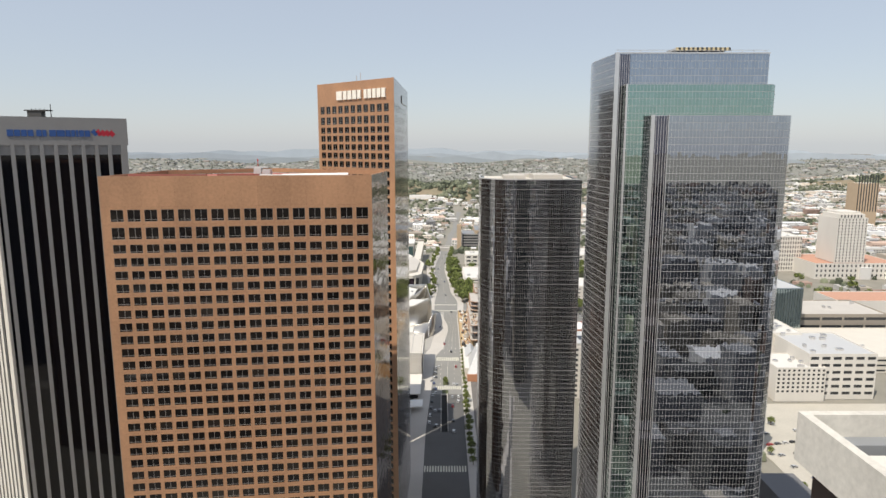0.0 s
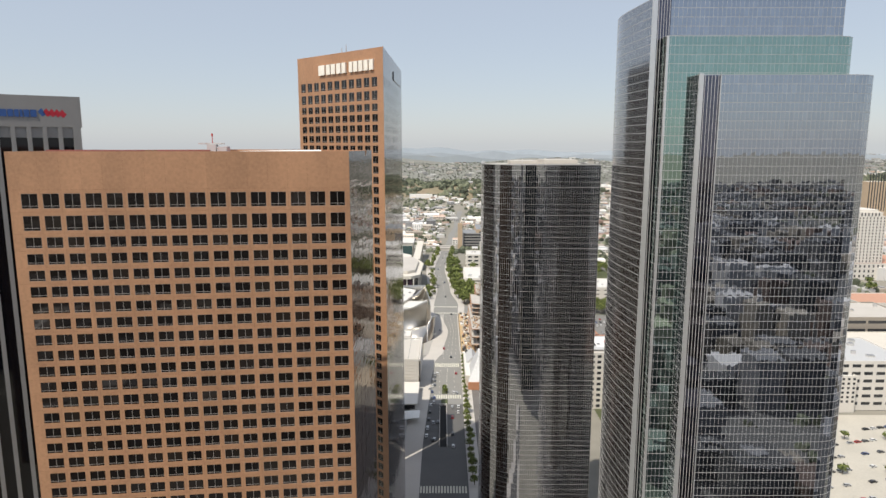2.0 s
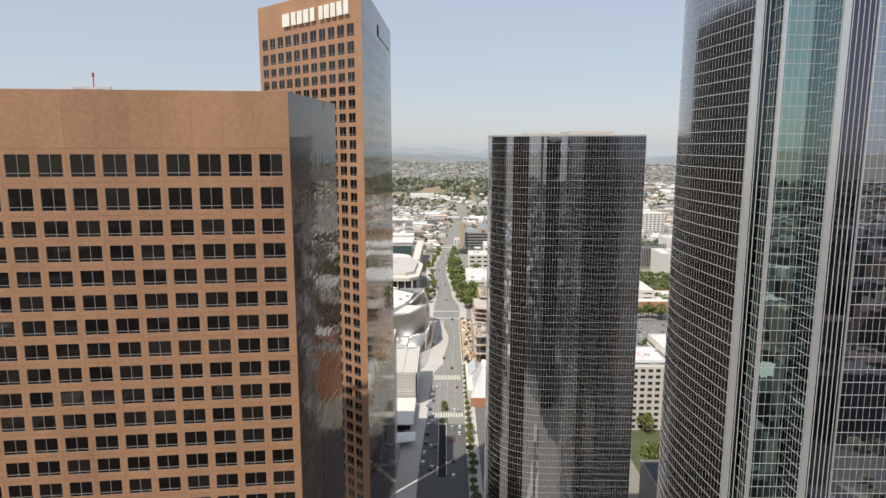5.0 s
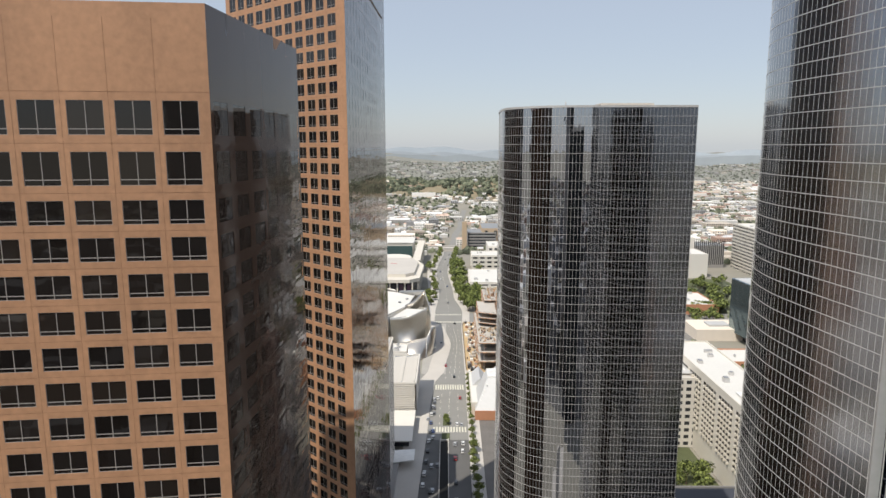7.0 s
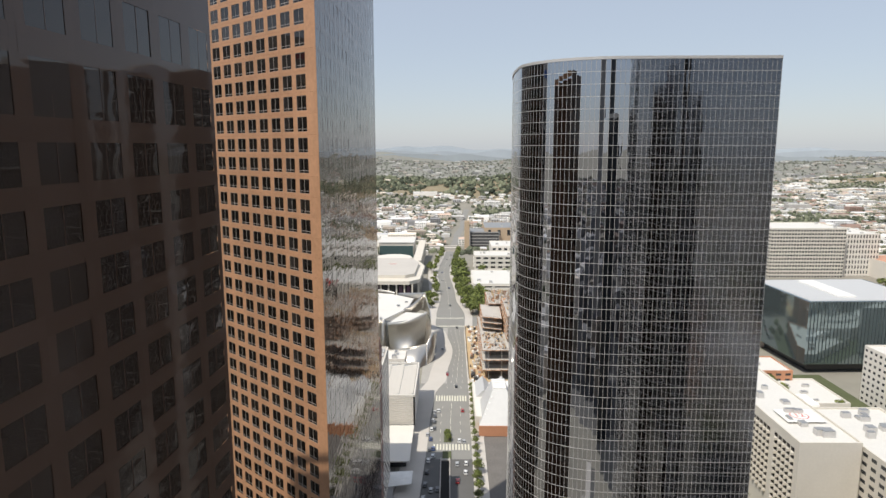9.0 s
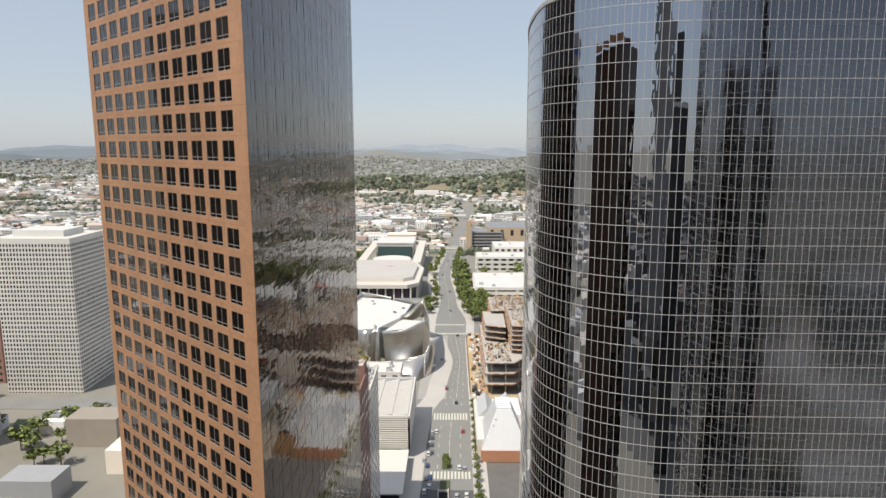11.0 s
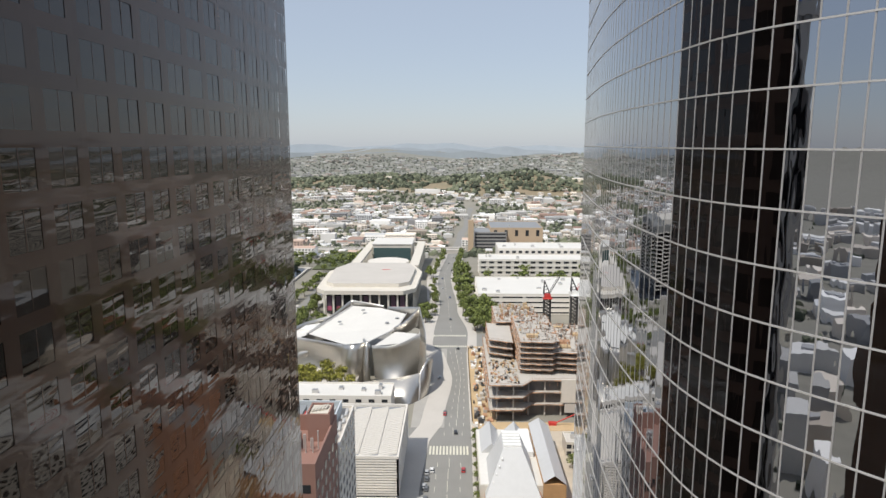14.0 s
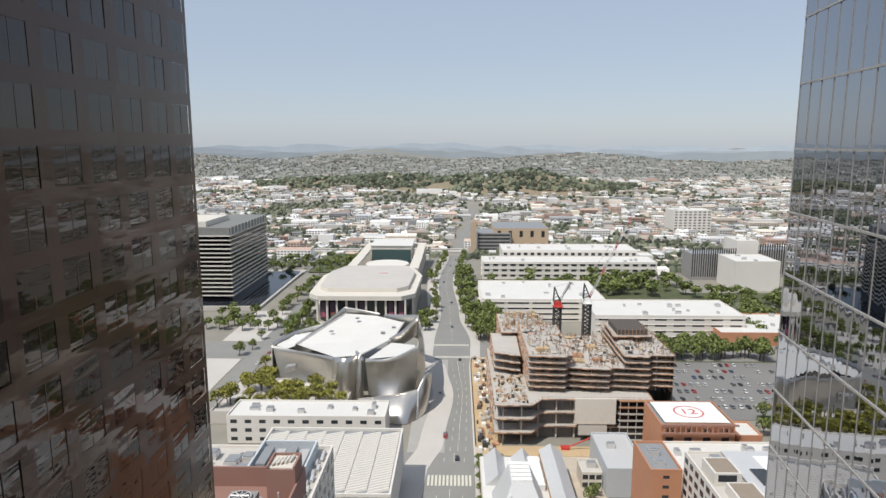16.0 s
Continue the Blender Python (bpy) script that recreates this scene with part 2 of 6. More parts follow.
def granite_face(tower, A, B, ztop, cols, win_w, rows, zbot, wall_mats, glass, near, name="facade_wall"):
    """Granite wall with window holes. cols: left edges of windows; rows: (top, height). near(u, z): which windows are single parts."""
    M, length = wall_frame(A, B)
    mb, rest = MB(), MB()
    g = 0.014
    ub = [0] + [(cols[i] + win_w + cols[i + 1]) / 2 for i in range(len(cols) - 1)] + [length]
    zb = [rows[0][0] + 0.8] + [(rows[i][0] - rows[i][1] + rows[i + 1][0]) / 2 for i in range(len(rows) - 1)] + [zbot]

    def q(u0, u1, z0, z1, mi=0, w=0.0):
        mb.quad(*[tuple(M @ Vector(p)) for p in ((u0, w, z0), (u1, w, z0), (u1, w, z1), (u0, w, z1))], mi)

    meshes = {}
    for j, (zt, h) in enumerate(rows):
        zhi, zlo = zb[j] - g, zb[j + 1] + g
        for i, c in enumerate(cols):
            l, r = ub[i] + g, ub[i + 1] - g
            e = c + win_w
            q(l, c, zlo, zhi), q(e, r, zlo, zhi), q(c, e, zt, zhi), q(c, e, zlo, zt - h)
            for a_, b_ in (((c, zt - h), (c, zt)), ((e, zt), (e, zt - h)), ((c, zt), (e, zt)), ((e, zt - h), (c, zt - h))):
                mb.quad(*[tuple(M @ Vector(p)) for p in ((a_[0], 0, a_[1]), (a_[0], -0.1, a_[1]), (b_[0], -0.1, b_[1]), (b_[0], 0, b_[1]))], 0)
            key = round(h, 2)
            if near(c, zt):
                if key not in meshes:
                    meshes[key] = window_mesh("window", win_w, h, glass, FRAME)
                ob = part("window", meshes[key], None, tower)
                ob.matrix_basis = M @ Matrix.Translation((c, 0, zt - h))
            else:
                rest.quad(*[tuple(M @ Vector(p)) for p in ((c, -0.08, zt - h), (e, -0.08, zt - h), (e, -0.08, zt), (c, -0.08, zt))], 0)
                t, bar = 0.05, 0.16 * h
                for x0, x1, z0, z1 in ((c + win_w / 2 - 0.04, c + win_w / 2 + 0.04, zt - h, zt), (c, e, zt - h + bar, zt - h + bar + 0.09)):
                    rest.box(x0, -0.075, z0, x1, -0.035, z1, 1, M)
    # parapet panels
    zp = rows[0][0] + 0.8
    for i in range(len(cols)):
        q(ub[i] + g, ub[i + 1] - g, zp + g, ztop)
    # dark backing of the joints
    for u in ub[1:-1]:
        q(u - 0.1, u + 0.1, zbot, ztop, 1, -0.06)
    for z in zb[:-1]:
        q(0, length, z - 0.1, z + 0.1, 1, -0.06)
    part(name, mb, wall_mats, tower)
    if rest.f:
        part("far_window_glass", rest, [WIN_GLASS_FAR if glass is WIN_GLASS else glass, FRAME], tower, kind="stuff")


def rounded(points, step=0.76):
    """Resamples a plan polyline at even steps."""
    pts = [Vector((*p, 0)) for p in points]
    out, carry = [pts[0].copy()], 0.0
    total = sum((b - a).length for a, b in zip(pts, pts[1:]))
    n = max(1, round(total / step))
    want = [total * k / n for k in range(1, n + 1)]
    acc = 0.0
    for a, b in zip(pts, pts[1:]):
        L_ = (b - a).length
        while want and want[0] <= acc + L_ + 1e-6:
            out.append(a + (b - a) * ((want.pop(0) - acc) / L_))
        acc += L_
    return out


def smooth_curve(ctrl, n=8):
    """Catmull-Rom through plan points."""
    P = [Vector(p) for p in ctrl]
    P = [P[0] * 2 - P[1]] + P + [P[-1] * 2 - P[-2]]
    out = []
    for i in range(1, len(P) - 2):
        p0, p1, p2, p3 = P[i - 1:i + 3]
        for k in range(n):
            t = k / n
            out.append(0.5 * ((2 * p1) + (p2 - p0) * t + (2 * p0 - 5 * p1 + 4 * p2 - p3) * t * t + (3 * p1 - p0 - 3 * p2 + p3) * t ** 3))
    return out + [P[-2]]


RNG = random.Random(7)


def curtain(tower, plan, z0, z1, glass, pitch_z=1.93, step=0.76, near=None, tilt=0.0014, mull=0.058, proud=0.008, rail=0.062, metal_=None, rail_metal=None):
    """Glass curtain wall along a plan polyline (outside on its right): tilted panes behind a grid of mullions and rails."""
    pts = rounded(plan, step)
    rows = max(1, round((z1 - z0) / pitch_z))
    zs = [z1 - (z1 - z0) * k / rows for k in range(rows + 1)]
    glass_mb, grid, rails = MB(), MB(), MB()
    single = []
    for a, b in zip(pts, pts[1:]):
        d = (b - a).normalized()
        n = Vector((d.y, -d.x, 0))
        for zt, zl in zip(zs, zs[1:]):
            o = [RNG.gauss(0, tilt) for _ in range(3)]
            o.append(o[0] + o[2] - o[1] + RNG.gauss(0, tilt * 0.4))
            c = [a + Vector((0, 0, zl)) + n * o[0], b + Vector((0, 0, zl)) + n * o[1], b + Vector((0, 0, zt)) + n * o[2], a + Vector((0, 0, zt)) + n * o[3]]
            if near and near((a + b) / 2, zt):
                single.append((c, n))
            else:
                glass_mb.quad(*[tuple(p) for p in c])
    for i, p in enumerate(pts):
        d = (pts[min(i + 1, len(pts) - 1)] - pts[max(i - 1, 0)]).normalized()
        M = Matrix(((d.x, d.y, 0, p.x), (d.y, -d.x, 0, p.y), (0, 0, 1, 0), (0, 0, 0, 1)))
        grid.box(-mull / 2, -0.03, z0, mull / 2, proud, z1, 0, M)
    for a, b in zip(pts, pts[1:]):
        M, L_ = wall_frame((a.x, a.y), (b.x, b.y))
        for z in zs:
            rails.box(0, -0.03, z - rail / 2, L_, proud + 0.02, z + rail / 2, 0, M)
    part("glass_skin", glass_mb, glass, tower, kind="stuff")
    part("rail_grid", rails, rail_metal or MULLION, tower, kind="stuff")
    part("mullion_grid", grid, metal_ or GRIDMETAL, tower, kind="stuff")
    for c, n in single[:300]:
        mb = MB()
        mb.quad(*[tuple(p - n * 0.0) for p in c])
        part("pane", mb, glass, tower)


# ---- ground ----
def ground_z(x, y):
    """Height of the land: level on the hill of the towers, falling north, hills on the far side."""
    z = 0.0
    if y > 950:
        t = min(1, (y - 950) / 350)
        z = -14 * t * t * (3 - 2 * t)
    hill = 62 * math.exp(-((x + 60 + 0.1 * (y - 2400)) / 700) ** 2 - ((y - 2500) / 330) ** 2)
    hill += 40 * math.exp(-((x - 260) / 260) ** 2 - ((y - 2250) / 200) ** 2)
    z += hill * (0.75 + 0.5 * noise.noise((x * 0.006, y * 0.006, 0.3)))
    r = math.hypot(x, y)
    if r > 2900:
        t = min(1, (r - 2900) / 1450)
        rise = 92 + 52 * noise.noise((x * 0.0011, y * 0.0011, 5.1)) + 26 * noise.noise((x * 0.004, y * 0.004, 9.1))
        z += t * t * (3 - 2 * t) * rise
    return z


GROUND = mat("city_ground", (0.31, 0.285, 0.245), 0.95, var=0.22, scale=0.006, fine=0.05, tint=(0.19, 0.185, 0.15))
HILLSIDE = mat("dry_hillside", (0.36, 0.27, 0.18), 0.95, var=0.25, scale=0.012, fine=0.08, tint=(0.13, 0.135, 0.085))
# far slopes greyed and evened out: distance haze mixed into the base colour
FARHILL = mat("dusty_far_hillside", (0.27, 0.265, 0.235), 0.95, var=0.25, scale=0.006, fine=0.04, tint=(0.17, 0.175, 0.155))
mb = MB()
xs = [-4950 + 90 * i for i in range(111)]
ys = [-4950 + 90 * i for i in range(56)] + [k * 45.0 for k in range(1, 110)]
idx = {}
for j, y in enumerate(ys):
    for i, x in enumerate(xs):
        idx[i, j] = len(mb.v)
        mb.v.append((x, y, ground_z(x, y) - 0.3))
for j in range(len(ys) - 1):
    for i in range(len(xs) - 1):
        mb.f.append((idx[i, j], idx[i + 1, j], idx[i + 1, j + 1], idx[i, j + 1]))
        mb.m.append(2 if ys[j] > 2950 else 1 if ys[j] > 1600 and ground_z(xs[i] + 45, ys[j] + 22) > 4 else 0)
tagged(part("ground", mb, [GROUND, HILLSIDE, FARHILL], smooth=True), "pale dusty city ground reaching to the hills", "ground", kind="structure")

# ---- avenue ----
EDGES = [(60, -11, 15), (380, -11, 15), (500, -8, 15.5), (545, -6, 16), (576, 1.5, 16), (637, 6, 16), (685, 1, 16), (706, -9, 17), (740, -9, 18),
         (813, -6, 10), (950, -11, 3.5), (1153, -3, 13), (1374, 11, 25), (1575, 27, 38), (2000, 45, 60)]


def edge(y, k):
    for a, b in zip(EDGES, EDGES[1:]):
        if a[0] <= y <= b[0]:
            t = (y - a[0]) / (b[0] - a[0])
            t = t * t * (3 - 2 * t)
            return a[k] + (b[k] - a[k]) * t
    return EDGES[-1][k]


road, deck, walks = MB(), MB(), MB()
prev = None
y = 60.0
while y <= 2000:
    l, r = edge(y, 1), edge(y, 2)
    z = ground_z(0, y)
    row = (y, l, r, z)
    if prev:
        y0, l0, r0, z0 = prev
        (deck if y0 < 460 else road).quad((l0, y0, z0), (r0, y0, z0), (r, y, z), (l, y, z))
        if y < 1200:
            wl, wr = 12, 7
            walks.quad((l0 - wl, y0, z0 + 0.15), (l0, y0, z0 + 0.15), (l, y, z + 0.15), (l - wl, y, z + 0.15))
            walks.quad((l0, y0, z0 + 0.15), (l0, y0, z0), (l, y, z), (l, y, z + 0.15))
            walks.quad((r0, y0, z0 + 0.15), (r0 + wr, y0, z0 + 0.15), (r + wr, y, z + 0.15), (r, y, z + 0.15))
            walks.quad((r0, y0, z0), (r0, y0, z0 + 0.15), (r, y, z + 0.15), (r, y, z))
    prev = row
    y += 10
# the stretch before y 460 has the towers' shadow in its base colour
tagged(part("road", deck, [mat("newer_dark_asphalt", (0.115, 0.113, 0.11), 0.9, var=0.14, scale=0.08, fine=1.2, bump=0.1)]), "avenue asphalt between the towers, darkened for their shadow", "road", kind="structure")
tagged(part("road", road, ASPHALT), "sun-bleached grey asphalt avenue", "road", kind="structure")
tagged(part("pavement", walks, CONCRETE), "pale concrete pavements along the avenue", "pavement", kind="structure")


# ---- granite towers ----
def kpmg():
    t = thing("granite_office_tower", "rose granite office tower with square punched windows", "office tower")
    A, B, C = (-92.9, 174.2), (-20.0, 182.9), (-18.0, 212.0)
    rows = [(168.3, 3.3), (163.4, 3.3)] + [(158.65 - 3.72 * k, 2.42) for k in range(41)]
    cols = [2.44 + 4.43 * i for i in range(16)]
    granite_face(t, A, B, 177.4, cols, 3.4, rows, 0, [GRANITE, JOINT], WIN_GLASS, lambda u, z: z > 94 and u > 2 and z > 165 - (u + 10) * 1.15)
    side_face(t, B, C, 177.4, 6, rows)
    core = MB().prism([(-91.5, 175.6), (-21.2, 184.2), (-19.2, 211), (-62, 235), (-91, 216)], 0, 175.6, 0)
    part("tower_core", core, [POLISHED], t)
    par = MB()
    for a, b in ((A, B), (B, C), (C, (-62, 236)), ((-62, 236), (-92, 216)), ((-92, 216), A)):
        M, L_ = wall_frame(a, b)
        par.box(0, -0.5, 176.0, L_, -0.002 if a in (A,) else -0.01, 177.4, 0, M)
    part("parapet", par, [GRANITE], t)
    red = MB().prism([(-91, 178), (-22, 186), (-20, 210), (-62, 233), (-90, 214)], 175.6, 175.9)
    part("roof_deck", red, [mat("red_roof_deck", (0.36, 0.12, 0.09), 0.9)], t)
    part("roof_pipe_run", MB().tube((-47, 190, 176.6), (-28, 192, 176.9), 0.8, 10), [WHITEPAINT], t)
    part("white_roof_edge", MB().box(-58, 187, 175.9, -30, 190, 177.2), [ROOFWHITE], t)
    rig = part("cleaning_rig", MB().box(-57.1, 196, 175.9, -54.9, 198, 178.9).box(-59.5, 196.8, 178.9, -53.1, 197.3, 179.3).box(-54.5, 195.6, 175.9, -52.1, 198.4, 178.4), [MULLION], t, "grey roof cleaning rig")
    part("beacon_mast", MB().tube((-56, 197, 179.2), (-56, 197, 181.6), 0.1, 6).tube((-56, 197, 180.9), (-56, 197, 181.6), 0.2, 6), [REDPAINT], rig)
    for x0, x1 in ((-88, -66), (-64, -52)):
        part("roof_rail_track", MB().box(x0, 181 + (x0 + 88) * 0.11, 176.9, x1, 181.5 + (x0 + 88) * 0.11, 177.7), [mat("dull_red_rail", (0.30, 0.10, 0.08), 0.8)], t)
    return t


FLANKBAR = mat("brown_bar_metal", (0.075, 0.047, 0.035), 0.12, var=0.05)


def side_face(t, A, B, ztop, n, rows):
    """Polished flank with flush windows."""
    M, L_ = wall_frame(A, B)
    wall, glass, frames = MB(), MB(), MB()
    w = L_ / n
    ww = w * 0.70

    def q(mb_, u0, u1, z0, z1, o=0.0, wob=0.0):
        a, b, c = (RNG.gauss(0, wob) for _ in range(3))
        mb_.quad(*[tuple(M @ Vector(p)) for p in ((u0, o + a, z0), (u1, o + b, z0), (u1, o + c, z1), (u0, o + a + c - b, z1))])
    zprev, key_, pane_ = ztop, None, None
    for zt, h in rows:
        for i in range(n):
            u0, u1 = i * w, i * w + w
            c0 = u0 + (w - ww) / 2
            q(wall, u0, u1, zt, zprev, 0, 0.004)
            q(wall, u0, c0, zt - h, zt)
            q(wall, c0 + ww, u1, zt - h, zt)
            if zt > 92 and i >= n - 14 and zt < 186:
                if key_ != round(h, 2):
                    key_ = round(h, 2)
                    pane_ = MB()
                    pane_.quad((0, 0, 0), (ww, 0, 0), (ww, 0, h), (0, 0, h))
                    pane_ = pane_.data("flank_window", [SIDE_GLASS])
                ob = part("flank_window", pane_, None, t)
                ob.matrix_basis = M @ Matrix.Translation((c0, -0.03, zt - h)) @ Euler((RNG.gauss(0, 0.004), 0, RNG.gauss(0, 0.003))).to_matrix().to_4x4()
            else:
                q(glass, c0, c0 + ww, zt - h, zt, -0.03, 0.006)
            frames.box(c0 + ww / 2 - 0.04, -0.03, zt - h, c0 + ww / 2 + 0.04, -0.015, zt, 0, M)
        zprev = zt - h
    q(wall, 0, L_, 0, zprev)
    part("polished_flank", wall, POLISHED, t, kind="stuff")
    part("far_flank_glass", glass, SIDE_GLASS, t, kind="stuff")
    part("flank_mullion_grid", frames, FLANKBAR, t, kind="stuff")


def wells():
    t = thing("tall_granite_tower", "tall rose granite tower with a sign near its roof", "office tower")
    A, B, C = (-56.9, 300.6), (-19.5, 266.6), (-18.0, 341.8)
    rows = [(202.6, 3.3), (197.9, 3.3)] + [(193.4 - 3.72 * k, 2.65) for k in range(51)]
    cols = [2.03 + 4.23 * i for i in range(11)]
    granite_face(t, A, B, 212.6, cols, 3.0, rows, 0, [GRANITE, JOINT], WIN_GLASS, lambda u, z: 92 < z < 200 and u > 3)
    side_face(t, B, C, 212.6, 17, rows)
    part("tower_core", MB().prism([(-55.4, 301.2), (-20.6, 269.6), (-19.2, 340.5), (-40, 351), (-56, 339)], 0, 211.6), [POLISHED], t)
    M, L_ = wall_frame(A, B)
    # sign: plain cream bars on dark backs
    SIGN = mat("cream_sign", (0.85, 0.8, 0.7), 0.5)
    x = 14.4
    for w in (4.4, 2.7, 2.9, 2.9, 2.5, 0, 2.2, 2.6, 2.5, 2.6, 2.4):
        if w == 0:
            x += 1.4
            continue
        part("sign_bar", MB().box(x, 0.05, 205.1, x + w * 0.86, 0.7, 208.8, 0, M), [SIGN], t)
        x += w + 0.3
    M2, L2 = wall_frame(B, C)
    part("dark_louvre", MB().box(36, 0.0, 204.6, 69, 0.3, 208, 0, M2), [DARKWIN], t)
    mast = MB().tube((-36, 292, 211), (-36, 292, 217), 0.15).tube((-38, 294, 211), (-38, 294, 216), 0.15)
    part("antenna", mast, [mat("antenna_metal", (0.5, 0.45, 0.42), 0.5)], t)


kpmg()
wells()


# ---- glass towers ----
def one_cal():
    t = thing("dark_glass_tower", "dark glass tower with a rounded corner and pale grid", "office tower")
    curve = [(18.0, 299.2), (16.3, 285), (15.9, 274), (16.5, 267), (19.0, 262.4), (22.4, 259.2), (27, 257.3), (32, 256.6), (44, 256.5), (55.6, 256.4)]
    plan = [(v.x, v.y) for v in smooth_curve(curve, 6)]
    curtain(t, plan, 0, 172, DARKGLASS, near=lambda p, z: p.x < 18.3 and 264 < p.y < 281 and 135 < z < 158)
    M, L_ = wall_frame((55.6, 256.4), (57.5, 299.2))
    core = MB().prism([(p[0] * 0.985 + 0.5, p[1] * 0.997 + 0.9) for p in plan] + [(57.4, 299.2)], 0, 171.2)
    part("tower_core", core, [DARKWIN], t)
    side = MB().box(0, -0.3, 0, L_, 0.02, 171.9, 0, M)
    part("rear_flank", side, [DARKGLASS], t)
    part("lower_rear_block", MB().box(57.0, 279, 0, 58.4, 298, 163), [DARKGLASS], t)
    cop = MB()
    pts = rounded(plan, 2.0)
    rim = []
    for i, p in enumerate(pts):
        d = (pts[min(i + 1, len(pts) - 1)] - pts[max(i - 1, 0)]).normalized()
        n = Vector((d.y, -d.x, 0))
        rim.append([tuple(p + n * o + Vector((0, 0, z))) for o, z in ((-0.5, 171.9), (0.14, 171.9), (0.14, 172.35), (-0.5, 172.35))])
    cop.v = [q for r_ in rim for q in r_]
    for i in range(len(rim) - 1):
        for k in range(4):
            j = (k + 1) % 4
            cop.f.append((i * 4 + k, i * 4 + 4 + k, i * 4 + 4 + j, i * 4 + j))
            cop.m.append(0)
    part("coping", cop, [MULLION], t)
    part("mast", MB().tube((30, 268, 171), (30, 268, 173.8), 0.12), [MULLION], t)
    part("roof_deck", MB().prism([(19.5, 298), (18, 280), (18.4, 269), (22, 263.5), (28, 260), (34, 259.2), (54.6, 259), (56, 298)], 171.2, 171.5), [CREAM], t)
    for x, y, w, d, h in ((26, 270, 9, 12, 1.6), (38, 268, 12, 16, 2.0), (30, 286, 16, 8, 1.4)):
        part("roof_unit", MB().box(x, y, 171.5, x + w, y + d, 171.5 + h), [CONCRETE], t)


def two_cal():
    t = thing("stepped_glass_tower", "stepped silver-blue glass tower in three tiers", "office tower")
    near = lambda p, z: 61 < p.x < 73 and 150 < z < 190 and p.y < 180
    SHADEGLASS = mirror_glass("grey_curtain_glass", (0.33, 0.335, 0.35), 0.13, wave=0.006, wave_scale=0.6, tint=(0.37, 0.375, 0.39), metal=1.0)
    TWOGRID = mat("pale_grid_metal", (0.56, 0.55, 0.54), 0.45, metal=0.2, var=0.05)
    # top tier
    top = [(v.x, v.y) for v in smooth_curve([(92, 222), (60, 221), (52, 218), (47.6, 211), (46.0, 203), (46.1, 196), (46.8, 188), (47.4, 182)], 5)]
    curtain(t, top, 0, 210.4, SHADEGLASS, 1.93, 0.95, metal_=TWOGRID, mull=0.05, rail=0.09)
    curtain(t, [(47.4, 182), (89.6, 182)], 0, 210.4, BLUEGLASS, 1.93, 0.95, metal_=TWOGRID, mull=0.05, rail=0.085, tilt=0.0013)
    curtain(t, [(49.8, 182), (49.8, 178.8)], 0, 202, TEALGLASS, 1.93, 0.8, metal_=TWOGRID, mull=0.05, rail=0.085, tilt=0.0013)
    curtain(t, [(49.8, 178.8), (87, 178.8), (89.6, 179.4), (91.4, 181.0), (92.2, 183.5), (92.3, 190)], 0, 202, TEALGLASS, 1.93, 0.95, metal_=TWOGRID, mull=0.05, rail=0.085, tilt=0.0013)
    curtain(t, [(56.0, 178.8), (56.0, 175.6)], 0, 193.6, BLUEGLASS, 1.93, 0.8, metal_=TWOGRID, mull=0.05, rail=0.085, tilt=0.0013)
    curtain(t, [(56.0, 175.6), (89.5, 175.6), (92.4, 176.2), (94.8, 177.9), (96.2, 180.6), (96.6, 184), (96.6, 200)], 0, 193.6, BLUEGLASS, 1.93, 0.95, metal_=TWOGRID, mull=0.05, rail=0.085, tilt=0.0013, near=near)
    part("tower_core", MB().prism([(48, 182.6), (89.2, 182.6), (89.2, 220), (60, 220), (49, 212)], 0, 209.6), [DARKWIN], t)
    part("mid_core", MB().box(50.2, 179.6, 0, 87, 200, 201.4).box(86, 184, 0, 91.4, 200, 201.4), [DARKWIN], t)
    part("low_core", MB().box(56.4, 176.2, 0, 89, 200, 193.0).box(88, 182, 0, 95.6, 200, 193.0), [DARKWIN], t)
    for x, y, w, z in ((47.4, 182, 1.1, 210.6), (49.8, 178.8, 0.5, 202.1), (56.0, 175.6, 1.0, 193.8), (60.6, 175.6, 0.22, 193.8)):
        part("pilaster", MB().box(x, y - 0.35, 0, x + w, y - 0.1, z), [PILASTER], t)
    for x0, x1, y, z in ((48.5, 51.5, 182, 210.2), (57.0, 60.6, 175.6, 193.4)):
        strip = MB().box(x0, y - 0.12, 0, x1, y - 0.1, z)
        part("dark_strip", strip, [STRIPGLASS], t)
        for i in range(5):
            xx = x0 + (x1 - x0) * (i + 0.5) / 5
            part("strip_mullion", MB().box(xx - 0.06, y - 0.16, 0, xx + 0.06, y - 0.12, z), [MULLION], t)
    part("helipad_deck", MB().box(66, 188, 212.3, 81.4, 203, 212.9), [MULLION], t)
    PALEYELLOW = mat("faded_yellow_paint", (0.70, 0.58, 0.34), 0.6)
    for i in range(12):
        part("edge_stripe", MB().box(66 + i * 1.28, 187.8, 212.0, 66.64 + i * 1.28, 188, 212.9), [PALEYELLOW], t)
        part("edge_stripe", MB().box(66.64 + i * 1.28, 187.8, 212.0, 67.28 + i * 1.28, 188, 212.9), [BLACKSTEEL], t)
    for x in (68, 74, 80):
        part("pad_leg", MB().box(x, 190, 209.5, x + 0.4, 190.4, 212.3), [MULLION], t)
    for i in range(14):
        part("roof_rail_post", MB().box(48 + i * 3.1, 182.2, 210.4, 48.12 + i * 3.1, 182.3, 211.4), [MULLION], t)
    part("roof_rail", MB().box(47.6, 182.2, 211.3, 89.4, 182.3, 211.42), [MULLION], t)
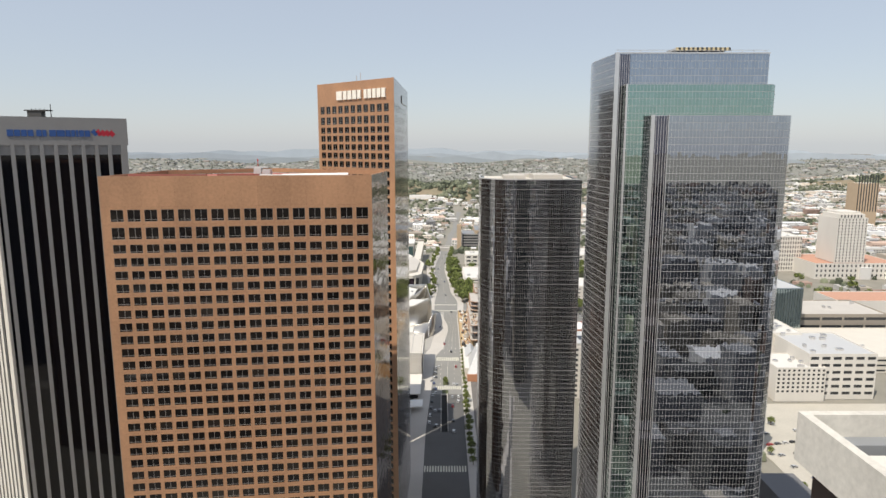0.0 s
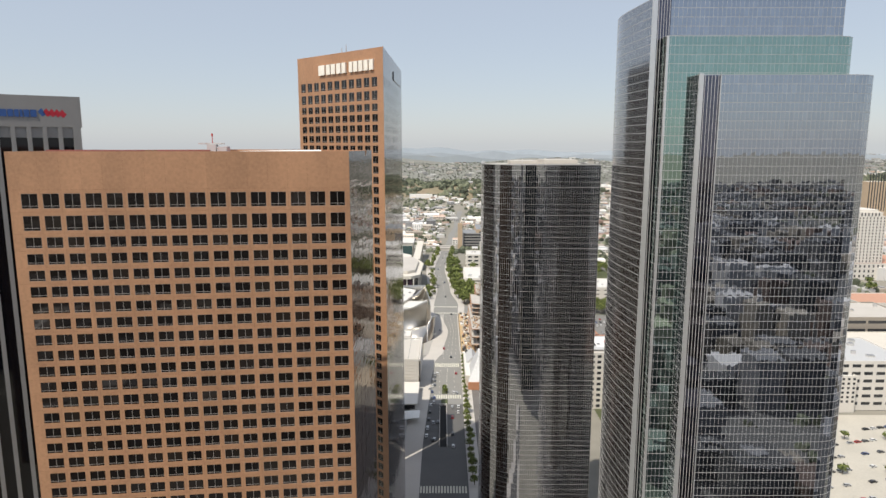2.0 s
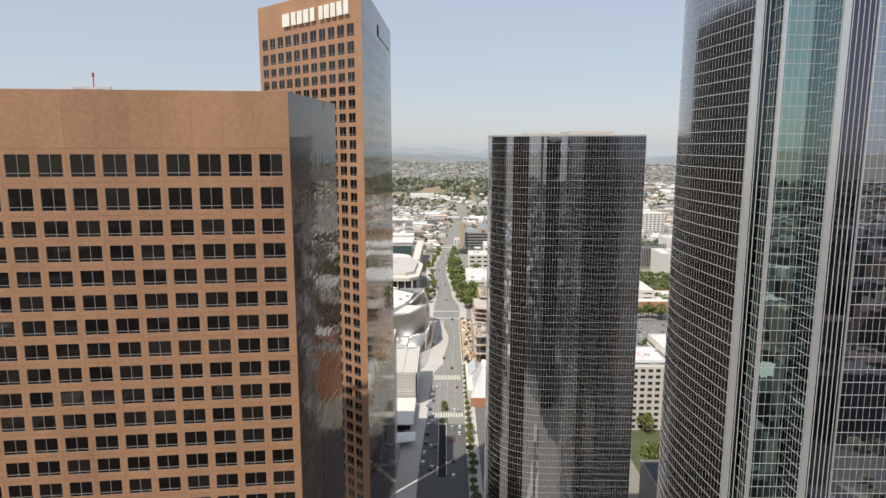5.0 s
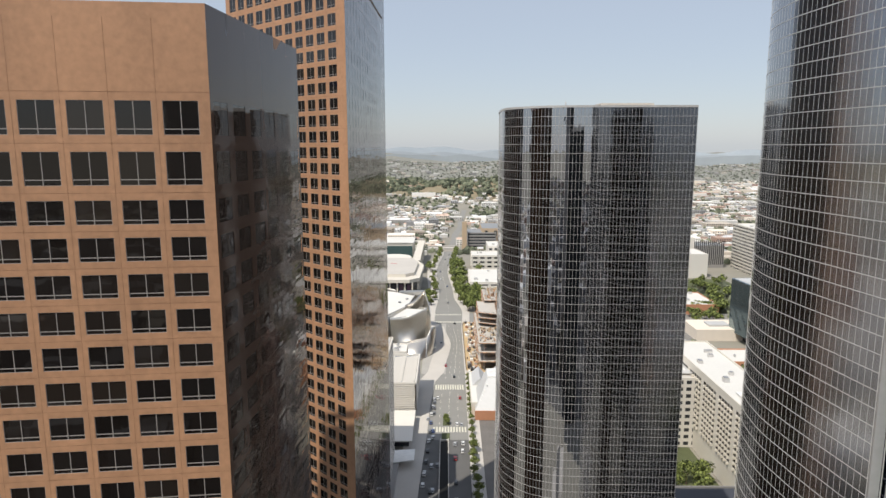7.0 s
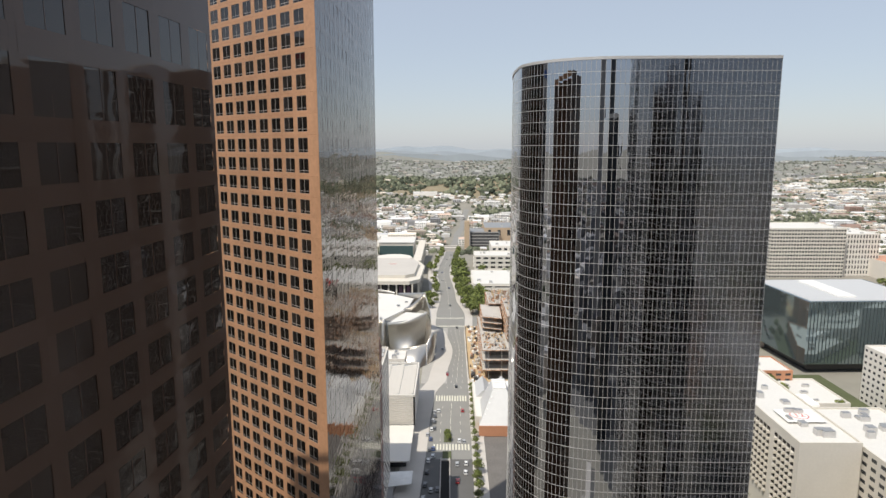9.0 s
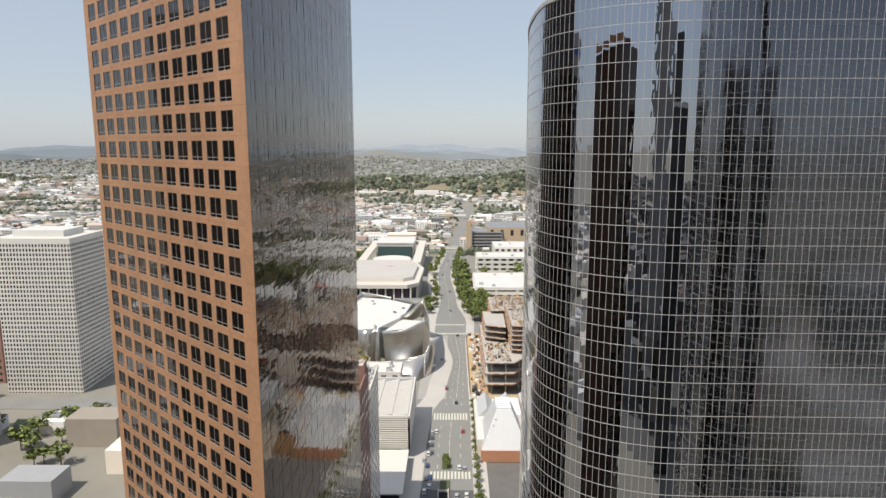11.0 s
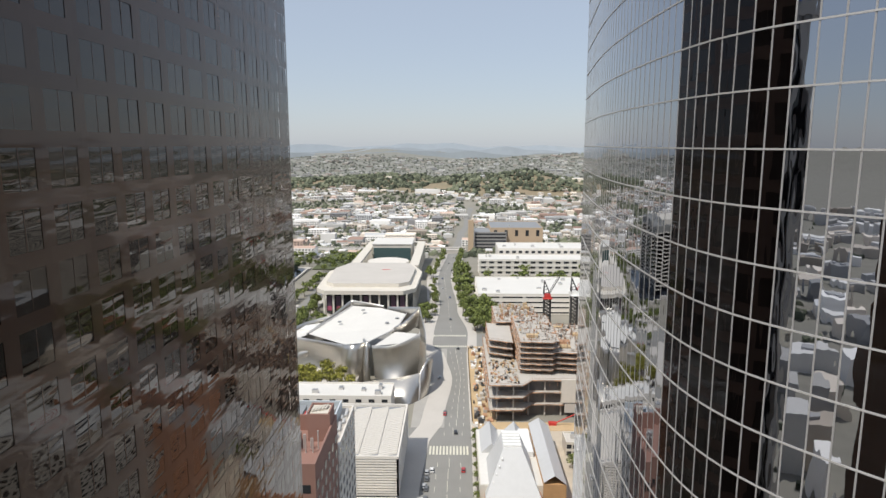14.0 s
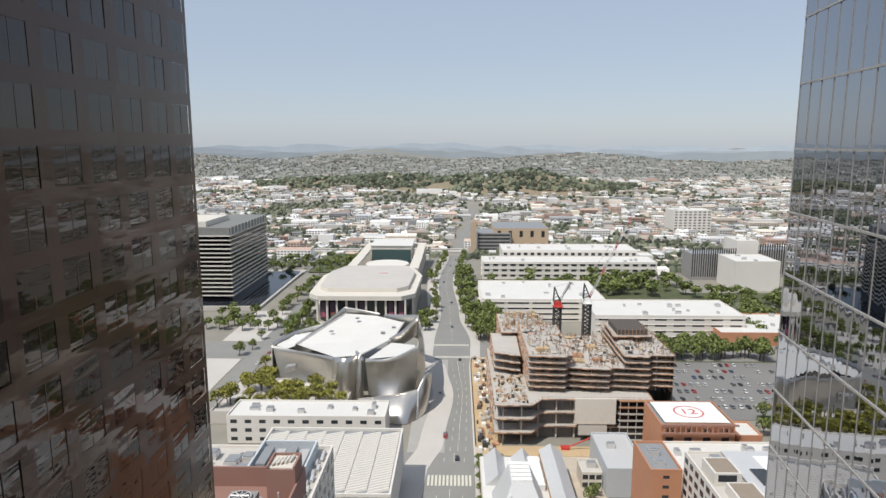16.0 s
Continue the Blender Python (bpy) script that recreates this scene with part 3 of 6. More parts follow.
    part("roof_coping", MB().box(47.3, 181.7, 210.4, 89.8, 182.2, 210.75), [PILASTER], t)


def bofa():
    t = thing("finned_office_tower", "granite tower with black bays, fins shade-grey in front, sunlit cream beside", "office tower")
    A, B = (-182.0, 262.0), (-140.6, 291.8)
    M, L_ = wall_frame(A, B)
    d = Vector((B[0] - A[0], B[1] - A[1], 0)).normalized()
    n = Vector((d.y, -d.x, 0))
    D = Vector((A[0], A[1], 0)) - n * 45
    part("tower_core", MB().box(0.4, -45, 0, L_ - 0.4, -0.6, 196.4, 0, M), [BLACKGLASS], t)
    part("crown", MB().box(0, -45.2, 185.5, L_, 0.3, 197.2, 0, M), [GREYSTONE], t)
    # same stone: front fins coloured grey for shade, side fins cream for sun
    for i in range(10):
        u = 1.7 + 5.12 * i
        part("fin", MB().box(u, -0.6, 0, u + 1.5 + (i == 9) * 1.2, 0.3, 185.5, 0, M), [GREYSTONE], t)
    S = (-224.0, 289.0)
    MS, LS = wall_frame(S, A)
    part("side_core", MB().prism([(-223, 290), (-182.4, 262.8), (-160, 300), (-200, 322)], 0, 185.5), [BLACKGLASS], t)
    part("side_crown", MB().box(0, -6, 185.5, LS, 0.3, 197.0, 0, MS), [GREYSTONE], t)
    for i in range(13):
        u = LS - 4.6 - 3.6 * i
        if i:
            part("side_fin", MB().box(u, -0.8, 0, u + 2.0, 0.3, 185.5, 0, MS), [CREAM], t)
    part("corner_pier", MB().box(LS - 3.4, -0.8, 0, LS - 0.05, 0.3, 185.5, 0, MS), [CREAM], t)
    part("louvre_band", MB().box(1, -0.6, 181.5, L_ - 1, -0.3, 185.5, 0, M), [GREYSTONE], t)
    BLUE = mat("blue_sign", (0.03, 0.09, 0.28), 0.5)
    u = 6.2
    for w in (2.2, 2.0, 2.0, 2.0, 0, 1.9, 1.4, 0, 2.4, 2.9, 1.8, 1.4, 0.9, 1.8, 2.0):
        if w:
            part("sign_bar", MB().box(u, 0.3, 189.2, u + w, 0.55, 191.9, 0, M), [BLUE], t)
        u += w + 0.32 if w else 0.7
    RED = mat("emblem_red", (0.5, 0.02, 0.04), 0.5)
    for i in range(5):
        e_ = MB()
        s_ = 38.0 + i * 1.7
        e_.face([tuple(M @ Vector(p)) for p in ((s_ - 1.5, 0.34, 191.2 - 0.15 * i), (s_, 0.34, 189.4 - 0.1 * i), (s_ + 1.3, 0.34, 190.3), (s_ - 0.2, 0.34, 192.6 - 0.1 * i))])
        part("emblem_stripe", e_, [(BLUE, RED, RED, RED, RED)[i]], t)
    mast = MB().tube((-168, 282, 197), (-168, 282, 203), 0.2)
    mast.box(-177, 280, 197, -171, 283, 200).box(-178, 279.6, 200, -168, 283.4, 200.5)
    for i in range(4):
        mast.tube((-177 + i * 1.8, 281, 197), (-175.5 + i * 1.8, 281, 201), 0.15, 4)
    part("roof_rig", mast, [BLACKSTEEL], t)


one_cal()
two_cal()
bofa()


def near_roof():
    t = thing("concrete_roof_parapet_block", "weathered grey concrete high-rise roof with parapet", "office tower")
    part("parapet", MB().box(15.4, -30, 172.4, 15.8, 26.3, 174.6).box(15.8, 25.9, 172.4, 60, 26.3, 174.6), [mat("stained_concrete", (0.60, 0.57, 0.51), 0.9, var=0.2, scale=0.7, fine=4, streak=0.25)], t)
    part("roof_gutter", MB().box(15.8, -30, 172.4, 16.6, 25.9, 173.6).box(16.6, 25.1, 172.4, 60, 25.9, 173.6), [GREYROOF], t)
    part("tower_body", MB().box(16, -30, 0, 60, 25.8, 172.4), [DARKWIN], t)
    part("roof_deck", MB().box(16.6, -30, 172.4, 60, 25.1, 172.7), [CONCRETE], t)
    for i in range(6):
        part("duct", MB().box(20 + i * 5, 18, 172.7, 23 + i * 5, 23, 174.0 + (i % 3) * 0.5), [(GREYSTONE, CREAM, MULLION)[i % 3]], t)
    for i in range(5):
        y = 22.6 - i * 4.2
        part("roof_beam", MB().box(18.2, y - 0.5, 173.4, 60, y, 174.1), [CONCRETE], t)
        part("plant_grille", MB().box(18.4, y - 4.0, 172.9, 60, y - 0.7, 173.15), [GREYROOF if i % 2 else BLACKSTEEL], t)
    part("inner_kerb", MB().box(17.4, -30, 172.7, 17.9, 24.6, 173.4).box(17.9, 24.1, 172.7, 60, 24.6, 173.4), [WHITEWALL], t)
    part("roof_pipe", MB().tube((18.6, -20, 173.2), (18.6, 23, 173.2), 0.25, 8), [MULLION], t)


near_roof()


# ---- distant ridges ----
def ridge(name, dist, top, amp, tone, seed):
    """A far hill range, drawn as plain distance; tone holds the haze as colour."""
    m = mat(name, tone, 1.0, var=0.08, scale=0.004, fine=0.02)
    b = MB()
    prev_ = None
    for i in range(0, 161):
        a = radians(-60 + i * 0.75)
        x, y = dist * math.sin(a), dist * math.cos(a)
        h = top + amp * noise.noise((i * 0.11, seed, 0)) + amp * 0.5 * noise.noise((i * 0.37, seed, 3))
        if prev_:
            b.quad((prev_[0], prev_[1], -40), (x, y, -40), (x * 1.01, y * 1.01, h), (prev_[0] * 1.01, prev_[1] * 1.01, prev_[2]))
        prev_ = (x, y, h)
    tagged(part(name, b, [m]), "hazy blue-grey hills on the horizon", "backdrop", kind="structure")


# each further range is paler and bluer, aerial haze put into its tone
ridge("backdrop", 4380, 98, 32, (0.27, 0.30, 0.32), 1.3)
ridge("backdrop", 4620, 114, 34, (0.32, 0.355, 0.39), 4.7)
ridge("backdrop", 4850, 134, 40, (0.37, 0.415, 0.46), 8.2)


# ---- civic buildings along the avenue ----
def pane_data(w, h, d=0.06):
    return MB().box(0, -0.02, 0, w, d, h).data("window", [DARKWIN])


def block(name, label, category, x0, y0, x1, y1, z0, z1, wall, roof=ROOFWHITE, faces=(), floors=4, bays=10, wf=0.55, hf=0.4, zlo=0.0,
          parapet=1.0, units=4, group="", sill=False):
    """A plain-bodied building: body, parapet, single windows and roof units. faces: any of s, n, e, w."""
    t = thing(name, label, category, group)
    part("wall", MB().box(x0, y0, z0, x1, y1, z1 - parapet), [wall], t)
    part("roof", MB().box(x0 + 0.5, y0 + 0.5, z1 - parapet, x1 - 0.5, y1 - 0.5, z1 - parapet + 0.15), [roof], t)
    p = MB()
    for a in ((x0, y0, x1, y0 + 0.5), (x0, y1 - 0.5, x1, y1), (x0, y0 + 0.5, x0 + 0.5, y1 - 0.5), (x1 - 0.5, y0 + 0.5, x1, y1 - 0.5)):
        p.box(a[0], a[1], z1 - parapet, a[2], a[3], z1)
    part("parapet", p, [wall], t)
    H = (z1 - parapet - z0 - zlo) / floors
    for f in faces:
        A, B = {"s": ((x0, y0), (x1, y0)), "e": ((x1, y0), (x1, y1)), "w": ((x0, y1), (x0, y0)), "n": ((x1, y1), (x0, y1))}[f]
        M, L_ = wall_frame(A, B)
        n = bays if f in "sn" else max(1, round(bays * (y1 - y0) / (x1 - x0)))
        w = L_ / n
        me = pane_data(w * wf, H * hf)
        grid = MB()
        for k in range(floors):
            for i in range(n):
                u, z = i * w + w * (1 - wf) / 2, z0 + zlo + k * H + H * 0.35
                if y0 > 760 or n * floors > 200:
                    grid.box(u, -0.02, z, u + w * wf, 0.06, z + H * hf, 0, M)
                    continue
                ob = part("window", me, None, t)
                ob.matrix_basis = M @ Matrix.Translation((u, 0, z))
        if grid.f:
            part("window_grid", grid, [DARKWIN], t, kind="stuff")
        if sill:
            led = MB()
            for k in range(floors):
                z = z0 + zlo + k * H + H * (0.35 + hf) + 0.15
                led.box(0, 0, z, L_, 0.5, z + 0.35, 0, M)
            part("floor_ledge", led, [wall], t, kind="stuff")
    r = random.Random(int(abs(x0 * 7 + y0 * 3)))
    for i in range(units):
        w, d, h = r.uniform(1.5, 5), r.uniform(1.5, 4), r.uniform(1, 2.6)
        x, y = r.uniform(x0 + 3, max(x0 + 3.1, x1 - 8)), r.uniform(y0 + 3, max(y0 + 3.1, y1 - 7))
        zb = z1 - parapet + 0.15
        u = MB().box(x, y, zb, x + w, y + d, zb + h).box(x + 0.2, y + 0.2, zb + h, x + w - 0.2, y + d - 0.2, zb + h + 0.25, 1)
        part("roof_unit", u, [MULLION, GREYROOF], t)
    return t


STEEL = mat("brushed_stainless_steel", (0.62, 0.59, 0.54), 0.33, metal=0.95, var=0.06, scale=0.08, fine=0.6, bump=0.02)
BROWNWALL = mat("brown_stucco", (0.28, 0.16, 0.13), 0.9, var=0.1, scale=0.2)
TERRACOTTA = mat("terracotta_roof", (0.48, 0.27, 0.19), 0.9, var=0.12, island=0.1)
SLAB = mat("raw_concrete_slab", (0.46, 0.43, 0.39), 0.9, var=0.12, scale=0.15, fine=1.5, island=0.1)
PLY = mat("formwork_plywood", (0.36, 0.205, 0.12), 0.85, var=0.2, scale=0.3, fine=2.0, island=0.3)
PALESLAB = mat("fresh_concrete_deck", (0.44, 0.41, 0.37), 0.9, var=0.2, scale=0.2, fine=1.5)
EARTH = mat("sandy_earth", (0.50, 0.37, 0.22), 0.95, var=0.18, scale=0.1, fine=1.0)
GRASS = mat("lawn", (0.085, 0.098, 0.045), 0.95, var=0.3, scale=0.1, fine=1.5)
WATER = mat("dark_reflecting_pool", (0.03, 0.035, 0.045), 0.08)
ZINC = mat("grey_zinc_roof", (0.57, 0.57, 0.565), 0.5, metal=0.2, var=0.05)


def broad():
    t = thing("veiled_museum", "white museum box with a ribbed skylight roof", "museum")
    x0, y0, x1, y1, zt, zb = -73.0, 489.0, -15.5, 543.0, 23.0, 5.5
    part("body", MB().prism([(x0 + 1, y0 + 1), (x1 - 1, y0 + 1), (x1 - 1, y1 - 1), (x0 + 1, y1 - 1)], zb, zt - 1.2, 0, 1), [WHITEWALL, GREYROOF], t)
    part("ground_floor", MB().box(x0 + 6, y0 + 5, 0, x1 - 5, y1 - 4, zb), [DARKWIN], t)
    part("cornice", MB().box(x0, y0, zt - 1.2, x1, y0 + 0.8, zt).box(x0, y1 - 0.8, zt - 1.2, x1, y1, zt)
         .box(x0, y0 + 0.8, zt - 1.2, x0 + 0.8, y1 - 0.8, zt).box(x1 - 0.8, y0 + 0.8, zt - 1.2, x1, y1 - 0.8, zt), [WHITEWALL], t)
    # sloping ribbed skylights, one part each
    rib = MB()
    L_ = 7.6
    rib.face([(0, 0, 0), (L_, 3.4, 0), (L_, 3.8, 0.8), (0, 0.4, 0.8)])
    rib.face([(0, 0.4, 0.8), (L_, 3.8, 0.8), (L_, 4.5, 0.8), (0, 1.1, 0.8)])
    rib.face([(0, 1.1, 0.8), (L_, 4.5, 0.8), (L_, 4.55, 0), (0, 1.15, 0)])
    rib.face([(0, 0, 0), (0, 0.4, 0.8), (0, 1.1, 0.8), (0, 1.15, 0)])
    rib.face([(L_, 3.4, 0), (L_, 4.55, 0), (L_, 4.5, 0.8), (L_, 3.8, 0.8)])
    me = rib.data("skylight_rib", [WHITEWALL])
    for i in range(7):
        for j in range(25):
            ob = part("skylight_rib", me, None, t)
            ob.location = (x0 + 1.0 + i * 7.95, y0 + 1.2 + j * 1.9, zt - 1.15)
    # veil: rows of cells on the south and east faces
    for A, B, n in (((x0, y0), (x1, y0), 30), ((x1, y0), (x1, y1), 28)):
        M, L2 = wall_frame(A, B)
        w, h = L2 / n, (zt - 1.2 - zb) / 14
        v = MB()
        for k in range(14):
            v.box(0, -0.9, zb + k * h, L2, 0, zb + k * h + h * 0.62, 0, M)
        part("veil", v, [WHITEWALL], t, kind="stuff")


def disney():
    t = thing("curved_steel_concert_hall", "concert hall of curved stainless steel sails", "concert hall")

    def sail(bottom, top, name="sail", bulge=1.5, n=14, m=8, thick=0.6, material=STEEL):
        cb = smooth_curve([Vector(p) for p in bottom], n)
        ct = smooth_curve([Vector(p) for p in top], n)
        mb_ = MB()
        k = min(len(cb), len(ct))
        for side in (0, 1):
            base = len(mb_.v)
            for i in range(k):
                d = (cb[min(i + 1, k - 1)] - cb[max(i - 1, 0)])
                nrm = Vector((d.y, -d.x, 0)).normalized()
                for j in range(m + 1):
                    s = j / m
                    p = cb[i].lerp(ct[i], s) + nrm * (bulge * math.sin(math.pi * s) * math.sin(math.pi * i / (k - 1)) - side * thick)
                    mb_.v.append(tuple(p))
            for i in range(k - 1):
                for j in range(m):
                    a = base + i * (m + 1) + j
                    f = (a, a + m + 1, a + m + 2, a + 1)
                    mb_.f.append(f if side == 0 else f[::-1])
                    mb_.m.append(0)
        off = k * (m + 1)
        rim = [i * (m + 1) + m for i in range(k)]
        for a, b in zip(rim, rim[1:]):
            mb_.f.append((a, b, b + off, a + off))
            mb_.m.append(0)
        for i in (0, k - 1):
            for j in range(m):
                a = i * (m + 1) + j
                mb_.f.append((a, a + 1, a + 1 + off, a + off))
                mb_.m.append(0)
        return part(name, mb_, [material], t, smooth=True)
    sail([(-97, 645, 0), (-88, 639, 0), (-78, 634, 0), (-65, 629, 0)], [(-104, 652, 25), (-90, 645, 24.5), (-76, 637, 25), (-62, 628, 26)], bulge=-4.5)
    sail([(-66, 630, 0), (-60, 624, 0), (-54, 625, 0), (-47, 630, 0)], [(-62, 628, 26), (-57, 624, 27), (-53, 624, 27), (-48, 631, 27)], bulge=2)
    sail([(-51, 629, 0), (-48, 622, 0), (-45, 624, 0)], [(-50, 631, 29), (-47, 627, 28), (-45, 628, 26)], bulge=1)
    sail([(-42, 624, 5), (-33, 619, 6), (-25, 618, 6), (-16, 622, 5)], [(-44, 626, 26), (-34, 620, 27.5), (-25, 619, 30), (-13.0, 618, 36.5)], bulge=-4)
    sail([(-40, 604, 0), (-30, 599, 0), (-20, 597, 0), (-13.5, 602, 0)], [(-48, 617, 6), (-32, 611, 10), (-22, 610, 12), (-13, 612, 13.5)], bulge=3)
    sail([(-16, 621, 0), (-12, 632, 0), (-13, 650, 0), (-15, 668, 0)], [(-13.5, 619, 36), (-11, 634, 27), (-12, 652, 29), (-17, 682, 36)], bulge=0.6)
    sail([(-13, 603, 0), (-9, 612, 0), (-8, 624, 0)], [(-13, 611, 14), (-9, 618, 20), (-6, 632, 16)], bulge=1)
    sail([(-34, 655, 22), (-27, 662, 22), (-18, 678, 24)], [(-33, 655, 29), (-26, 664, 31), (-17, 682, 36)], bulge=1)
    sail([(-68, 705, 20), (-57, 706, 20), (-45, 705, 20)], [(-69, 707, 35), (-57, 707, 33), (-45, 706, 31)], bulge=-1)
    sail([(-44, 706, 20), (-31, 696, 20), (-17, 683, 20)], [(-42, 707, 30), (-30, 697, 32.5), (-17, 683, 36)], bulge=0.3)
    sail([(-94, 664, 12), (-82, 684, 14), (-69, 706, 16)], [(-93, 664, 22), (-81, 684, 28), (-69, 707, 35)], bulge=-1.5)
    sail([(-104, 652, 0), (-112, 675, 0), (-102, 700, 0), (-72, 712, 0)], [(-104, 652, 25), (-109, 676, 20), (-99, 698, 21), (-70, 709, 26)], bulge=2)
    sail([(-104, 655, 0), (-99, 650, 0), (-90, 648, 0)], [(-101, 652, 13), (-97, 649, 14), (-88, 645, 16)], bulge=2)
    # sloping white roofs
    r = MB()
    r.face([(-47, 633, 25.6), (-31, 658, 27.5), (-27, 690, 29), (-47, 705, 29.5), (-68, 705, 31), (-92, 665, 21.5), (-62, 631, 25)])
    part("main_roof", r, [ROOFWHITE], t)
    for a, b in (((-47, 633, 26), (-31, 658, 28)), ((-31, 658, 28), (-27, 690, 29.4)), ((-92, 665, 22), (-68, 705, 31.3))):
        part("roof_edge_rail", MB().tube(a, b, 0.5, 5), [MULLION], t)
    for x, y, z in ((-60, 694, 30.2), (-74, 676, 26.4), (-34, 678, 28.7), (-40, 668, 28.2)):
        part("roof_hatch", MB().box(x, y, z, x + 2.4, y + 2.0, z + 0.7), [GREYROOF], t)
    r2 = MB()
    r2.face([(-43, 628, 25), (-14.5, 622, 30), (-17, 645, 28), (-32, 656, 26)])
    part("sail_roof", r2, [ROOFWHITE], t)
    r3 = MB()
    r3.face([(-102, 655, 20), (-93, 664, 21), (-70, 706, 21), (-98, 697, 19), (-108, 676, 18)])
    part("low_roof", r3, [ROOFWHITE], t)
    for x, y, h in ((-100, 676, 4), (-88, 692, 4)):
        part("skylight_block", MB().prism([(x, y), (x + 9, y - 3), (x + 12, y + 6), (x + 2, y + 9)], 18, 18 + h), [WHITEPAINT], t)


def concert_pavilion():
    t = thing("columned_opera_house", "pale opera house with tall columns and a slab roof", "opera house")
    poly = [(-113, 797), (-104, 786), (-38, 786), (-28, 797), (-26, 870), (-36, 905), (-104, 905), (-116, 870)]
    inset = [((p[0] + 70) * 0.86 - 70, (p[1] - 846) * 0.90 + 846) for p in poly]
    part("glass_hall", MB().prism(inset, 0, 20.5), [DARKWIN], t)
    part("roof_slab", MB().prism([((p[0] + 70) * 1.03 - 70, (p[1] - 846) * 1.02 + 846) for p in poly], 20.5, 24.0), [CREAM], t)
    part("upper_roof", MB().prism([((p[0] + 70) * 0.88 - 70, (p[1] - 846) * 0.85 + 850) for p in poly], 24, 27.5, 0, 1), [CREAM, CONCRETE], t)
    for i in range(10):
        x = -107 + i * 8.0
        part("column", MB().box(x, 787.5, 0, x + 1.5, 789.5, 20.5), [CREAM], t)
    for i in range(12):
        y = 797 + i * 9.2
        part("column", MB().box(-29.4, y, 0, -27.6, y + 1.4, 20.5), [CREAM], t)
    for i in (0, 1, 4, 7, 8):
        x = -104.6 + i * 8.0
        part("banner", MB().box(x + 0.5, 790.2, 5, x + 4.4, 790.4, 18), [mat("dark_banner", (0.10, 0.06, 0.09), 0.8)], t)
        part("banner_foot", MB().box(x + 0.5, 790.1, 5, x + 4.4, 790.18, 9), [mat("magenta_banner", (0.35, 0.08, 0.14), 0.8)], t)
    part("terrace", MB().box(-118, 778, 0, -24, 786, 2.5), [CONCRETE], t)
    part("roof_mark", MB().box(-64, 862, 27.5, -56, 864, 27.65), [REDPAINT], t)


def colonnade_theatre():
    t = thing("theatre_with_colonnade", "white theatre box behind a square colonnade roof", "theatre")
    ring = MB()
    for a in ((-108, 935, -98, 1110), (-42, 935, -32, 1110), (-98, 1100, -42, 1110)):
        ring.box(a[0], a[1], 16, a[2], a[3], 18.5)
    part("colonnade_roof", ring, [CREAM], t)
    for i in range(14):
        for x in (-106, -34):
            part("column", MB().box(x, 938 + i * 13, -4, x + 1.4, 939.4 + i * 13, 16), [CREAM], t)
    part("stage_house", MB().box(-96, 1045, -4, -47, 1098, 24), [CREAM], t)
    part("glass_front", MB().box(-95, 1044, 4, -48, 1045, 20), [mat("green_glass", (0.06, 0.10, 0.10), 0.15)], t)
    part("stage_roof", MB().box(-97, 1044, 24, -46, 1099, 25), [ROOFWHITE], t)
    drum = MB()
    drum.prism([(-70 + 24 * math.cos(a * math.pi / 14), 985 + 24 * math.sin(a * math.pi / 14)) for a in range(28)], -2, 14)
    part("round_theatre", drum, [WHITEWALL], t)


def water_building():
    t = thing("horizontal_slab_office", "dark glass office block with pale floor slabs", "office block")
    x0, y0, x1, y1 = -300.0, 858.0, -200.0, 976.0
    part("glass_body", MB().box(x0 + 1.5, y0 + 1.5, 0, x1 - 1.5, y1 - 1.5, 62), [BLACKGLASS], t)
    for k in range(15):
        z = 6 + k * 4.0
        part("floor_slab", MB().box(x0, y0, z, x1, y1, z + 0.9), [CREAM], t)
    part("top_storey", MB().box(x0 + 1, y0 + 1, 62.7, x1 - 1, y1 - 1, 70), [mat("grey_louvre", (0.2, 0.2, 0.19), 0.7)], t)
    for i in range(12):
        part("louvre_rib", MB().box(x1 - 1, y0 + 4 + i * 9.6, 62.7, x1 - 0.4, y0 + 5 + i * 9.6, 70), [WHITEWALL], t)
    part("penthouse", MB().box(x0 + 12, y0 + 8, 70, x1 - 25, y1 - 50, 75), [CREAM], t)
    p = thing("reflecting_pool", "dark still reflecting pool round the office block", "pool", kind="structure")
    part("water", MB().box(-320, 830, 0.05, -170, 1000, 0.35), [WATER], p)
    part("podium_edge", MB().box(-320, 828, 0, -168, 830, 4).box(-170, 830, 0, -168, 1000, 2.0), [CONCRETE], p)


